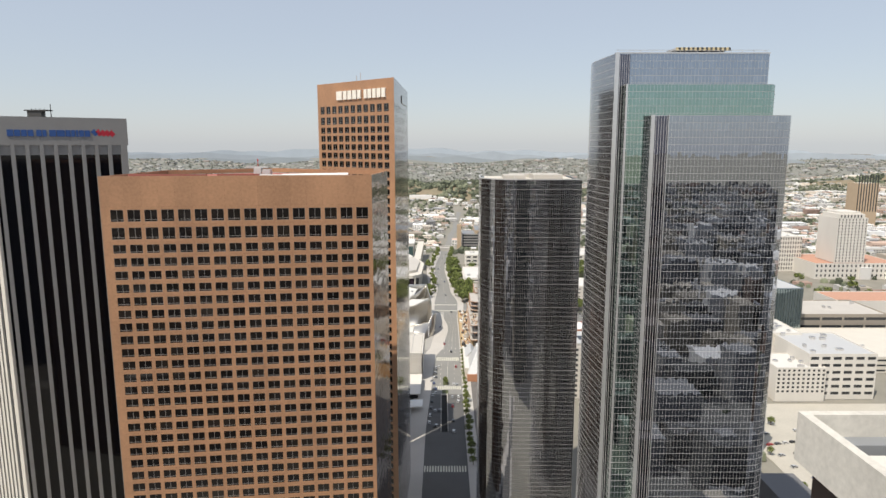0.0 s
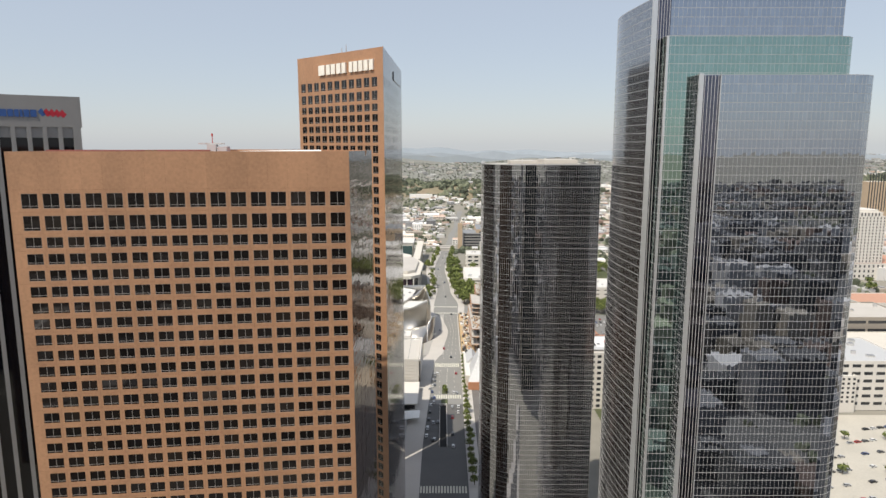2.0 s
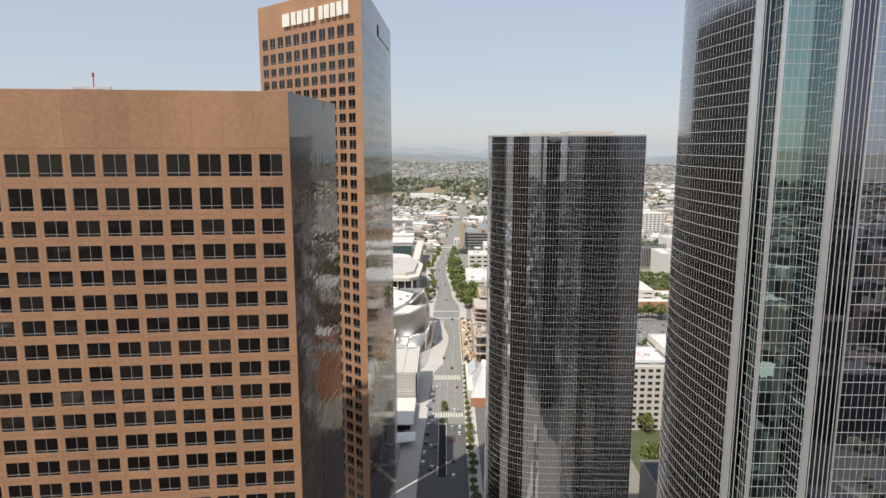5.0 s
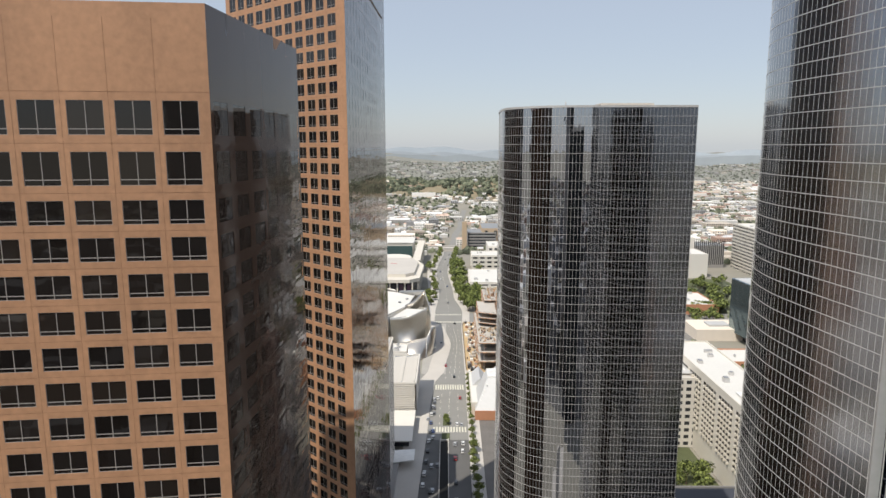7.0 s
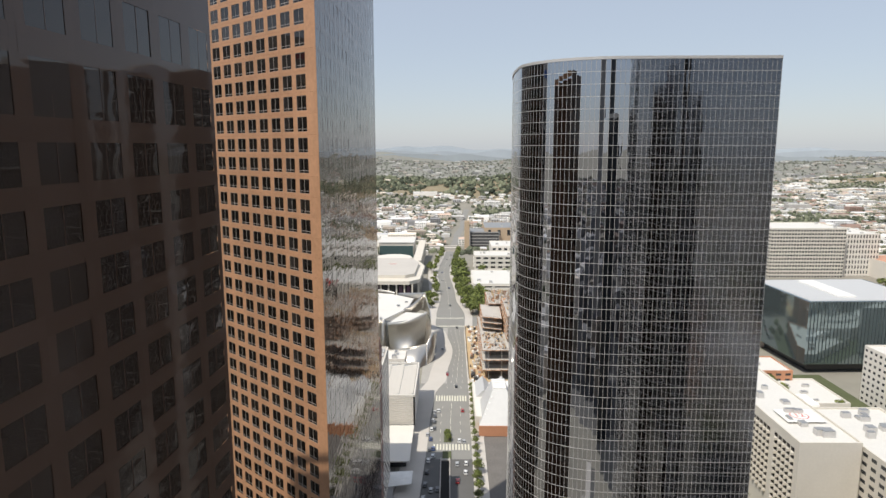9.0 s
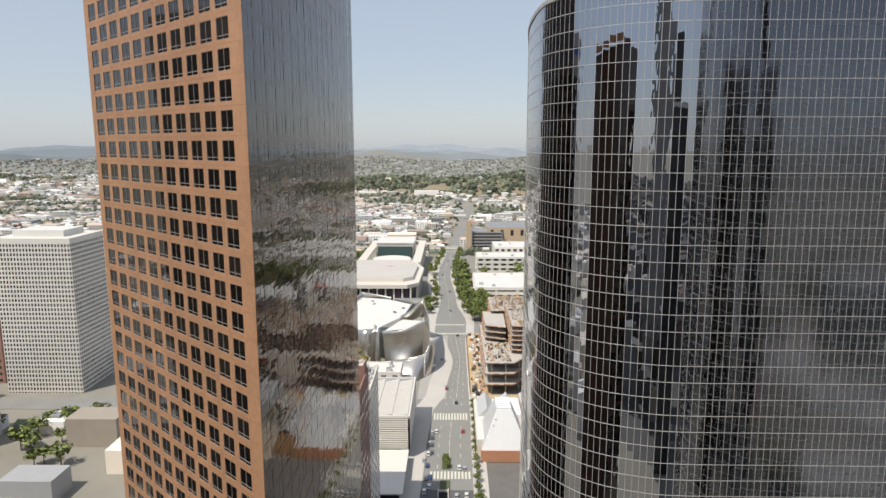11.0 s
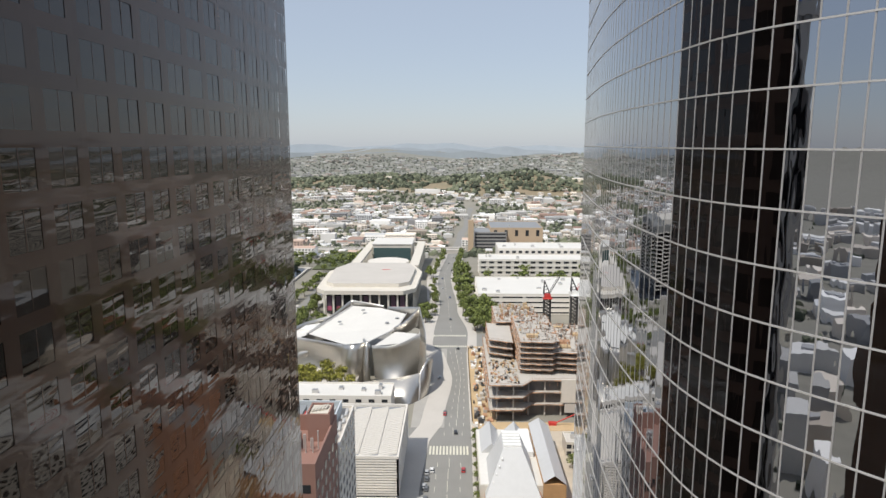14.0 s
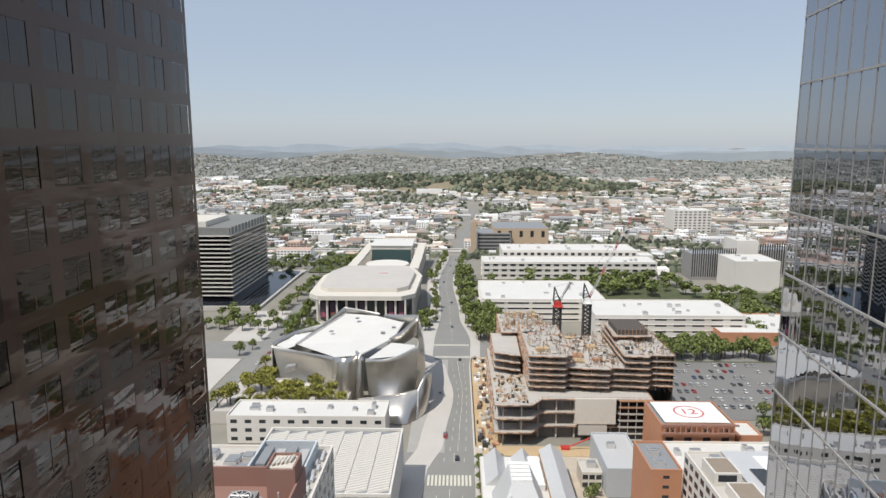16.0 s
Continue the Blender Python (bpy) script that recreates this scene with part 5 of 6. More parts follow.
block("brick_stair_block", "small orange brick stair block", "school", 131, 545, 141, 560, 0, 20, BRICK, units=0)


def balcony_slab(x0, y0, x1, y1, zt):
    """Senior housing slab with a sawtooth of balconies on its long sides."""
    t = block("balcony_apartment_slab", "cream apartment slab with sawtooth balconies", "apartment block", x0, y0, x1, y1, 0, zt, CREAM, ROOFWHITE, units=12,
              group="balcony apartment slabs")
    M, L_ = wall_frame((x0, y1), (x0, y0))
    me = MB()
    me.prism([(0, 0), (2.6, 0), (2.6, 1.5)], 0, 1.1)
    me.box(0.05, -0.3, 1.1, 2.6, 0.04, 2.75, 1)
    me = me.data("balcony", [CREAM, BLACKGLASS])
    n = int(L_ / 3.2)
    for k in range(4, int(zt / 2.9) - 1):
        for i in range(n):
            if i % 6 == 5:
                continue
            ob = part("balcony", me, None, t)
            ob.matrix_basis = M @ Matrix.Translation((i * 3.2 + 0.3, 0, 1.5 + k * 2.9))
    return t


block("stepped_white_roofs", "white stepped apartment roofs with equipment", "apartment block", 163, 366, 194, 424, 0, 44, CREAM, ROOFWHITE, "sw", 12, 6, units=14)
block("white_low_hall", "low white hall with a planted edge", "hall", 206, 520, 244, 562, 0, 6, WHITEWALL, ROOFWHITE, units=6)
block("white_bank_hall", "low white flat-roofed hall", "hall", 172, 452, 236, 505, 0, 9, WHITEWALL, ROOFWHITE, "sw", 2, 8, units=8)
sl = balcony_slab(138, 385, 162, 500, 46)
balcony_slab(112, 318, 165, 345, 46)
helipad(sl, 151, 410, 46, 8)


def glass_cube():
    t = thing("glass_courthouse_cube", "grey-green pleated glass courthouse cube", "courthouse")
    A, B, C, D = (247, 660), (252, 587), (340, 590), (336, 664)
    GC = mirror_glass("grey_green_glass", (0.20, 0.25, 0.26), 0.06, wave=0.01, tint=(0.30, 0.35, 0.36), metal=0.8)
    part("body", MB().prism([A, B, C, D], 7, 52, 0), [GC], t)
    part("recessed_base", MB().prism([(254, 655), (258, 594), (334, 596), (330, 658)], 0, 7), [DARKWIN], t)
    part("roof", MB().prism([(249, 658), (254, 589), (338, 592), (334, 662)], 52, 52.3), [ZINC], t)
    for a, b_ in ((A, B), (B, C)):
        M, L_ = wall_frame(a, b_)
        n = int(L_ / 2.4)
        for i in range(n):
            part("glass_pleat", MB().prism([(0, 0), (L_ / n, 0), (L_ / n * 0.5, 0.8)], 7, 52).data("glass_pleat", [GC]), None, t).matrix_basis = \
                M @ Matrix.Translation((i * L_ / n, 0, 0))
    part("white_roof_monitor", MB().box(280, 600, 52.3, 292, 655, 53.2), [WHITEPAINT], t)


glass_cube()
block("banded_federal_tower", "beige federal block with tight window bands", "office block", 392, 925, 482, 990, -6, 60, CREAM, faces="sw", floors=15, bays=26, wf=0.7, hf=0.5, units=3)
block("white_justice_hall", "white classical hall with tall windows", "courthouse", 486, 935, 530, 1000, -6, 52, WHITEWALL, faces="s", floors=9, bays=12, wf=0.4, hf=0.6, units=3)
block("white_civic_base", "white stone base wing of the city hall", "city hall", 520, 880, 640, 960, -6, 22, WHITEWALL, TERRACOTTA, "s", 4, 20, 0.35, 0.5, units=0)
ch = block("white_city_hall_tower", "white stepped city hall tower", "city hall", 548, 884, 590, 930, 22, 85, WHITEWALL, faces="s", floors=15, bays=9, wf=0.3, hf=0.6, units=0)
part("upper_stage", MB().box(551, 887, 84, 587, 927, 90).box(555, 891, 90, 583, 923, 93), [WHITEWALL], ch)
for i in range(7):
    part("crown_window", MB().box(553.5 + i * 4.6, 886.9, 85, 555.2 + i * 4.6, 887.1, 89), [DARKWIN], ch)
block("tan_jail_tower", "tan ribbed tower block", "tower block", 1000, 1550, 1052, 1590, -12, 93, TAN, faces="s", floors=1, bays=8, wf=0.4, hf=0.85, units=1)
block("white_grid_office", "white office with a grid of square windows", "office block", 243, 446, 279, 480, 0, 26, WHITEWALL, faces="s", floors=6, bays=10, wf=0.45, hf=0.5, zlo=6, units=6)
block("white_strip_office", "white office with dark strip windows", "office block", 268, 450, 318, 505, 0, 35, WHITEWALL, ZINC, "s", 6, 6, 0.7, 0.4, zlo=2, units=8)
block("white_corner_office", "white corner office with punched windows", "office block", 262, 500, 290, 540, 0, 36, WHITEWALL, faces="sw", floors=9, bays=6, wf=0.45, units=6)
block("grey_transit_hall", "low grey concrete office hall", "office block", 345, 602, 430, 660, 0, 24, mat("brown_grey_concrete", (0.33, 0.29, 0.24), 0.85, var=0.1), CONCRETE, "sw", 3, 4, 0.9, 0.35, units=3)
block("flat_car_park", "broad tan flat-roofed car park", "car park", 330, 505, 470, 590, 0, 14, CREAM, CREAM, "s", 3, 4, 0.95, 0.35, units=3)
block("red_roofed_hall", "white hall with a low red roof", "hall", 415, 655, 500, 700, -3, 24, WHITEWALL, TERRACOTTA, units=0)
block("red_brick_block", "red brick block with white roof edge", "office block", 168, 560, 230, 590, 0, 12, BRICK, ROOFWHITE, "s", 3, 10, units=4)
block("dark_low_block", "dark grey low block behind the towers", "office block", 96, 330, 140, 372, 0, 22, GREYSTONE, mat("dark_roof", (0.05, 0.055, 0.07), 0.7), "s", 4, 8, units=2)
block("red_roof_market", "low white building with red roof band", "office block", 200, 735, 270, 790, -2, 10, BRICK, ROOFWHITE, units=3)


def grid_tower(x0, y0, x1, y1, z0, z1):
    t = thing("white_grid_apartment_tower", "white tower with a tight grid of dark windows", "apartment tower")
    part("wall", MB().box(x0, y0, z0, x1, y1, z1), [WHITEWALL], t)
    part("roof_house", MB().box(x0 + 8, y0 + 8, z1, x1 - 8, y1 - 8, z1 + 4), [ROOFWHITE], t)
    g = MB()
    for A, B, n in (((x0, y0), (x1, y0), 24), ((x1, y0), (x1, y1), 18)):
        M, L_ = wall_frame(A, B)
        w = L_ / n
        for k in range(34):
            h = (z1 - z0 - 6) / 34
            for i in range(n):
                g.box(i * w + w * 0.25, -0.1, z0 + 3 + k * h + 0.6, i * w + w * 0.78, 0.04, z0 + 3 + (k + 1) * h - 0.5, 0, M)
    part("window_grid", g, [DARKWIN], t, kind="stuff")


grid_tower(-277, 574, -229, 612, -5, 99)
block("brown_ribbed_block", "brown ribbed office block", "office block", -345, 590, -290, 640, -5, 84, BROWNWALL, faces="se", floors=20, bays=8, units=2)
block("grey_round_block", "grey flat block among trees", "office block", -330, 520, -285, 560, -5, 22, CONCRETE, faces="se", floors=5, bays=6, units=3)


# ---- trees ----
LEAF = mat("tree_leaves", (0.085, 0.115, 0.028), 0.8, var=0.25, scale=0.4, fine=3, island=0.35, tint=(0.15, 0.175, 0.045))
LEAF2 = mat("yellow_green_leaves", (0.16, 0.165, 0.025), 0.8, var=0.25, scale=0.4, fine=3, island=0.35, tint=(0.25, 0.23, 0.04))
BARK = mat("bark", (0.14, 0.10, 0.07), 0.95, var=0.2, fine=4)


def tree_model(seed, leaf, label):
    """A unit tree about 10 m high: trunk, limbs and a crown of small leaf clumps."""
    r = random.Random(seed)
    t = thing("street_tree", label, "tree", "street trees")
    tr = MB()
    tr.tube((0, 0, 0), (0.1, 0, 3.5), 0.32, 7, 0, 0.22)
    tips = []
    for i in range(6):
        a = i * 1.05 + r.uniform(-0.3, 0.3)
        tip = (2.3 * math.cos(a), 2.3 * math.sin(a), r.uniform(5.2, 7.2))
        tr.tube((0.1, 0, 3.0 + 0.1 * i), tip, 0.16, 5, 0, 0.05)
        tips.append(tip)
    tips += [(0, 0, 8.0), (1.0, -0.8, 7.2), (-1.2, 0.9, 6.8)]
    part("trunk", tr, [BARK], t)
    cr = MB()
    for tip in tips:
        rad = r.uniform(1.5, 2.2)
        for k in range(62):
            d = Vector((r.gauss(0, 1), r.gauss(0, 1), r.gauss(0, 0.8))).normalized() * rad * r.uniform(0.55, 1.0) ** 0.6
            c = Vector(tip) + d
            n = (d.normalized() + Vector((r.uniform(-.5, .5), r.uniform(-.5, .5), r.uniform(-.2, .7)))).normalized()
            u = n.orthogonal().normalized()
            v = n.cross(u)
            s = r.uniform(0.28, 0.6)
            cr.face([tuple(c + u * s), tuple(c + v * s * 0.8 + n * 0.1), tuple(c - u * s * 0.9), tuple(c - v * s * 0.7 - n * 0.12)])
    part("crown", cr, [leaf], t)
    return t


def tpose(x, y, s, k):
    return Matrix.Translation((x, y, ground_z(x, y) - 0.1)) @ Matrix.Rotation(k * 1.7, 4, 'Z')


models = [tree_model(1, LEAF, "leafy green street tree on the pavement"), tree_model(2, LEAF, "leafy green street tree on the pavement"),
          tree_model(5, LEAF2, "yellow-green tree in the planted garden")]
rt = random.Random(11)


def plant(model, x, y, size, z=None):
    m = tpose(x, y, size, rt.random() * 9)
    if z is not None:
        m.translation.z = z
    model.scale = (size, size, size * rt.uniform(0.9, 1.15))
    return copy_thing(model, m)


spots = []
for y in range(770, 1000, 11):
    spots.append((edge(y, 2) + rt.uniform(3, 7), y + rt.uniform(-4, 4), rt.uniform(0.7, 1.5)))
    if rt.random() < 0.7:
        spots.append((edge(y, 1) - rt.uniform(3, 8), y + rt.uniform(-5, 5), rt.uniform(0.6, 1.3)))
    spots.append((edge(y, 2) + rt.uniform(8, 18), y + rt.uniform(-5, 5), rt.uniform(0.9, 1.8)))
for y in range(1000, 1180, 24):
    spots.append((edge(y, 2) + rt.uniform(3, 6), y, 1.2))
    spots.append((edge(y, 1) - rt.uniform(3, 6), y, 1.1))
spots += [(33, 786, 2.2), (38, 779, 1.9), (28, 792, 1.7), (24, 768, 1.3), (30, 775, 1.3), (-17, 770, 1.3), (-20, 780, 1.5), (-16, 792, 1.3)]
for y in range(440, 560, 9):
    spots.append((edge(y, 2) + 2.0, y, 0.55))
for i in range(6):
    spots.append((2.6 + rt.uniform(-1, 1), 489 - i * 1.8, 0.4))
for i in range(12):
    spots.append((-175 + rt.uniform(-18, 18), 790 + rt.uniform(-25, 25), rt.uniform(1.0, 1.5)))
for i in range(8):
    spots.append((-190 + rt.uniform(-20, 90), rt.uniform(1000, 1190), rt.uniform(1.0, 1.6)))
for i in range(9):
    spots.append((-122 + rt.uniform(-4, 4), 745 + i * 9, rt.uniform(1.0, 1.5)))
for x, y in ((148, 708), (162, 706), (176, 705), (150, 715), (165, 716), (185, 712), (190, 708), (205, 706), (170, 722), (183, 726), (215, 700), (142, 712)):
    spots.append((x, y, rt.uniform(1.3, 1.7)))
for i in range(12):
    spots.append((rt.uniform(225, 340), rt.uniform(740, 900), rt.uniform(1.0, 1.6)))
for i in range(26):
    spots.append((rt.uniform(133, 236), rt.uniform(885, 968), rt.uniform(1.2, 1.9)))
for i in range(16):
    spots.append((136 + i * 5.6 + rt.uniform(-2, 2), rt.uniform(700, 712), rt.uniform(1.2, 1.6)))
for i in range(22):
    spots.append((rt.uniform(228, 300), rt.uniform(690, 905), rt.uniform(1.1, 1.7)))
for i in range(18):
    spots.append((rt.uniform(-150, -118), rt.uniform(690, 1010), rt.uniform(0.9, 1.4)))
for i in range(8):
    spots.append((rt.uniform(160, 200), rt.uniform(575, 620), rt.uniform(0.8, 1.2)))
for i in range(8):
    spots.append((rt.uniform(108, 134), rt.uniform(395, 480), rt.uniform(1.1, 1.7)))
for i in range(8):
    spots.append((rt.uniform(170, 250), rt.uniform(520, 570), rt.uniform(0.8, 1.2)))
for i in range(8):
    spots.append((rt.uniform(430, 560), rt.uniform(720, 860), rt.uniform(1.2, 1.8)))
for i in range(20):
    spots.append((rt.uniform(-262, -180), rt.uniform(440, 540), rt.uniform(0.9, 1.5)))
for i in range(16):
    spots.append((rt.uniform(-112, -84), rt.uniform(712, 840), rt.uniform(0.8, 1.4)))
for i in range(12):
    spots.append((rt.uniform(-160, -112), rt.uniform(1000, 1125), rt.uniform(0.9, 1.6)))
for i in range(10):
    spots.append((rt.uniform(-145, -138), 720 + i * 24, rt.uniform(0.8, 1.3)))
for i in range(8):
    spots.append((rt.uniform(232, 262), rt.uniform(700, 735), rt.uniform(1.0, 1.5)))
for i in range(10):
    spots.append((-26 - 5 * (i % 3) + rt.uniform(-2, 2), 318 + i * 7.4, rt.uniform(0.6, 0.95)))
for i in range(12):
    spots.append((17.5 + rt.uniform(-0.8, 0.8), 352 + i * 8.5, rt.uniform(0.55, 0.8)))
spots += [(62.5, 523, 0.8), (66, 529, 0.6)]
for x, y, s in ((26, 752, 1.7), (33, 760, 2.0), (24, 745, 1.4), (40, 765, 1.6), (31, 742, 1.5), (36, 752, 1.5)):
    spots.append((x, y, s))
for i in range(40):
    spots.append((rt.uniform(34, 236), rt.uniform(884, 968), rt.uniform(1.1, 1.8)))
for i in range(60):
    spots.append((rt.uniform(228, 345), rt.uniform(690, 905), rt.uniform(0.9, 1.6)))
for i in range(60):
    spots.append((rt.uniform(-330, -118), rt.uniform(1004, 1130), rt.uniform(0.9, 1.5)))
for i in range(12):
    spots.append((196 + (i % 4) * 26 + rt.uniform(-3, 3), 322 + i // 4 * 42, rt.uniform(0.5, 0.8)))
wood = MB()
for i, (x, y, s) in enumerate(spots):
    if y < 850 and x < 220 and x > -150:
        plant(models[i % 2], x, y, s)
        continue
    z = ground_z(x, y)
    wood.tube((x, y, z - 0.3), (x, y, z + 4.5 * s), 0.3 * s, 5, 1, 0.15 * s)
    for k in range(7):
        a = k * 0.9 + x
        c0 = Vector((x + (2.2 * s * math.cos(a) if k else 0), y + (2.2 * s * math.sin(a) if k else 0), z + s * rt.uniform(4.8, 7.0)))
        for q in range(26):
            d = Vector((rt.gauss(0, 1), rt.gauss(0, 1), rt.gauss(0, 0.8))).normalized() * s * rt.uniform(1.0, 2.0)
            n = (d.normalized() + Vector((rt.uniform(-.5, .5), rt.uniform(-.5, .5), rt.uniform(-.2, .7)))).normalized()
            u = n.orthogonal().normalized() * s * rt.uniform(0.4, 0.85)
            v = n.cross(u)
            c = c0 + d
            wood.quad(tuple(c + u), tuple(c + v), tuple(c - u), tuple(c - v), 0)
tagged(part("park_trees", wood, [LEAF, BARK], kind="stuff"), "dark green trees crowding the civic parks", "trees")
for i in range(30):
    x, y = rt.uniform(-121, -98 if i % 2 else -60), rt.uniform(600, 690 if i % 2 else 622)
    plant(models[2], x, y, rt.uniform(0.95, 1.35), 6.0 if y < 645 else 0)
for x, y, s in ((-72, 604, 0.95), (-66, 606, 1.0), (-78, 606, 1.0), (-84, 604, 0.9), (-54, 604, 0.95), (-60, 602, 0.7), (-92, 606, 1.0), (-98, 604, 0.9)):
    plant(models[2], x, y, s, 6.0)
for m_, (x, y) in zip(models, ((-23, 965), (-22, 985), (-110, 610))):
    m_.scale = (1, 1, 1)
    m_.matrix_basis = Matrix.Translation((x, y, ground_z(x, y)))


# ---- cars ----
CARCOLS = [mat("car_paint_" + n, c, 0.3, var=0.03, coat=0.5) for n, c in (("white", (0.7, 0.7, 0.69)), ("black", (0.02, 0.02, 0.022)), ("silver", (0.4, 0.41, 0.42)),
                                                                          ("grey", (0.12, 0.125, 0.13)), ("red", (0.4, 0.03, 0.03)), ("blue", (0.04, 0.07, 0.18)))]
TYRE = mat("tyre_rubber", (0.02, 0.02, 0.02), 0.9)


def car_model(paint, word):
    t = thing("parked_car", "parked " + word + " car on the asphalt", "car", "parked cars")
    b = MB()
    for poly, w in (([(-2.2, .35), (2.2, .35), (2.2, .75), (1.2, .9), (-2.1, .95), (-2.2, .8)], 0.9),):
        n = len(poly)
        for s in (-1, 1):
            f = [(p[0], s * w, p[1]) for p in poly]
            b.face(f if s < 0 else f[::-1])
        for i in range(n):
            p, q = poly[i], poly[(i + 1) % n]
            b.quad((p[0], -w, p[1]), (p[0], w, p[1]), (q[0], w, q[1]), (q[0], -w, q[1]))
    part("body", b, [paint], t)
    c = MB()
    lo, hi = [(-1.9, -.85), (1.1, -.85), (1.1, .85), (-1.9, .85)], [(-1.4, -.7), (0.4, -.7), (0.4, .7), (-1.4, .7)]
    for i in range(4):
        j = (i + 1) % 4
        c.face([(*lo[i], .92), (*lo[j], .92), (*hi[j], 1.42), (*hi[i], 1.42)], 1)
    c.face([(*p, 1.42) for p in hi], 0)
    part("cabin", c, [paint, DARKWIN], t)
    w = MB().tube((0, -0.12, 0), (0, 0.12, 0), 0.33, 10).data("wheel", [TYRE])
    for x in (-1.4, 1.4):
        for y in (-0.8, 0.8):
            o = part("wheel", w, None, t)
            o.location = (x, y, 0.33)
    return t


cars = [car_model(m, m.name.split("_")[-1]) for m in CARCOLS]
weights = [0, 0, 0, 1, 1, 2, 2, 3, 3, 4, 5]
rc = random.Random(5)


def park(x, y, turn):
    src = cars[rc.choice(weights)]
    return copy_thing(src, Matrix.Translation((x, y, ground_z(x, y) + 0.02)) @ Matrix.Rotation(radians(turn + rc.uniform(-2, 2)), 4, 'Z'))


for row in range(7):
    for i in range(16):
        if rc.random() < 0.66:
            park(136 + i * 4.3 + row * 2, 622 + row * 11.5, 90 if row % 2 else -90)
for row in range(6):
    for i in range(22):
        if rc.random() < 0.55:
            park(205 + i * 5.4, 335 + row * 14 + i * 1.2, 15)
for k, (x, y) in enumerate(((2, 585), (8, 560), (-2, 430), (12, 455), (-4, 405), (3, 860), (-5, 900), (4, 1000), (0, 1060), (6, 1120), (-3, 520))):
    park(x, y, 90)
for k in range(14):
    park(-128 + rc.uniform(-4, 4), 690 + k * 22, 90)
for k in range(10):
    park(edge(420 + k * 12, 1) + 1.4, 410 + k * 12, 90)
for c_, (x, y) in zip(cars, ((9, 480), (10, 700), (-2, 640), (4, 780), (2.0, 583), (-6, 950))):
    c_.matrix_basis = Matrix.Translation((x, y, ground_z(x, y) + 0.02)) @ Matrix.Rotation(radians(90), 4, 'Z')

for k in range(16):
    park(rc.choice((-8.5, -5.0, 7.5, 11.5)), 396 + k * 8.3, 90)
# ---- streets, markings, lots ----
st = MB()
st.box(-400, 700, -0.5, 420, 738, 0.03)
st.box(-400, 548, -0.5, -6, 566, 0.03)
st.box(-138, 560, -0.5, -124, 1000, 0.04)
part("cross_street", st, [ASPHALT])
tagged(bpy.data.objects["cross_street"], "grey asphalt cross streets", "road", kind="structure")
lots = MB()
lots.box(118, 606, -0.5, 222, 698, 0.05)
tagged(part("car_park_surface", lots, [mat("lot_asphalt", (0.20, 0.195, 0.185), 0.9, var=0.1, scale=0.05, fine=0.8)]), "worn pale asphalt parking lots", "road", kind="structure")
near_lot = MB().box(196, 322, -0.5, 330, 442, 0.05)
tagged(part("car_park_surface", near_lot, [mat("pale_lot_concrete", (0.47, 0.44, 0.38), 0.9, var=0.14, scale=0.06, fine=0.8)]), "sun-bleached concrete parking lot", "road", kind="structure")
plaza = MB()
plaza.box(-16, 566, -0.4, 2, 700, 0.10)
# paving beside the avenue coloured dark in place of the towers' cast shade
pavers = MB().box(-60, 300, -0.4, -23.2, 486, 0.12).box(22.2, 300, -0.4, 60, 486, 0.12)
tagged(part("terrace_paving", pavers, [mat("dark_terrace_pavers", (0.15, 0.14, 0.13), 0.85, var=0.2, scale=0.15, fine=1.0)]), "terrace paving below the towers, coloured dark for their shade", "pavement", kind="structure")
# grey plaza tone lowered further to take in shadows lying across it
tagged(part("plaza", plaza, [mat("weathered_plaza_concrete", (0.36, 0.345, 0.32), 0.85, var=0.15, scale=0.12, fine=1.0)]), "grey concrete plaza beside the avenue, toned down for shadows", "pavement", kind="structure")


def crosswalk(x0, x1, y0, y1, n):
    t = thing("crosswalk", "pale striped crosswalk painted across the avenue", "crosswalk", "crosswalks", at=(0, 0, 0.03))
    w = (x1 - x0) / n
    me = MB().box(0, 0, 0, w * 0.55, y1 - y0, 0.012).data("stripe", [PAINT])
    for i in range(n):
        o = part("stripe", me, None, t)
        o.location = (x0 + i * w, y0, 0.0)


crosswalk(-5, 15, 536, 545, 12)
crosswalk(-5, 15, 470, 477, 12)
crosswalk(-10.6, 14.6, 344, 351, 16)
crosswalk(-9, 17, 704, 708, 16)
crosswalk(-9, 17, 731, 735, 16)
ln = MB()
for i in range(0, 34):
    for f_ in (0.28, 0.52, 0.76):
        y = 480 + i * 11
        if 534 < y < 548 or y > 690:
            continue
        x = edge(y, 1) + (edge(y, 2) - edge(y, 1)) * f_
        ln.box(x - 0.1, y, 0.02, x + 0.1, y + (9 if f_ == 0.52 else 4), 0.035)
for i in range(0, 36):
    y = 745 + i * 11
    x = (edge(y, 1) + edge(y, 2)) / 2
    z = ground_z(0, y)
    ln.box(x - 0.12, y, z + 0.02, x + 0.12, y + 4.5, z + 0.06)
tagged(part("lane_marking", ln, [PAINT], kind="stuff"), "worn white lane lines on the avenue", "road marking")
und = thing("underpass_opening", "dark underpass opening in the middle of the avenue", "underpass")
# flat black sheet on the road; the opening's unlit depth is only colour
part("void", MB().box(-0.6, 396, 0.02, 3.6, 458, 0.06), [mat("underpass_dark", (0.01, 0.01, 0.01), 0.9)], und)
part("kerb_wall", MB().box(-1.0, 396, 0, -0.6, 460, 0.9).box(3.6, 396, 0, 4.0, 460, 0.9).box(-0.6, 458, 0, 3.6, 459, 0.9), [CONCRETE], und)
part("planter", MB().box(0, 460, 0, 4.6, 468, 0.4).box(0.6, 479, 0, 4.6, 490, 0.4), [GRASS], und)

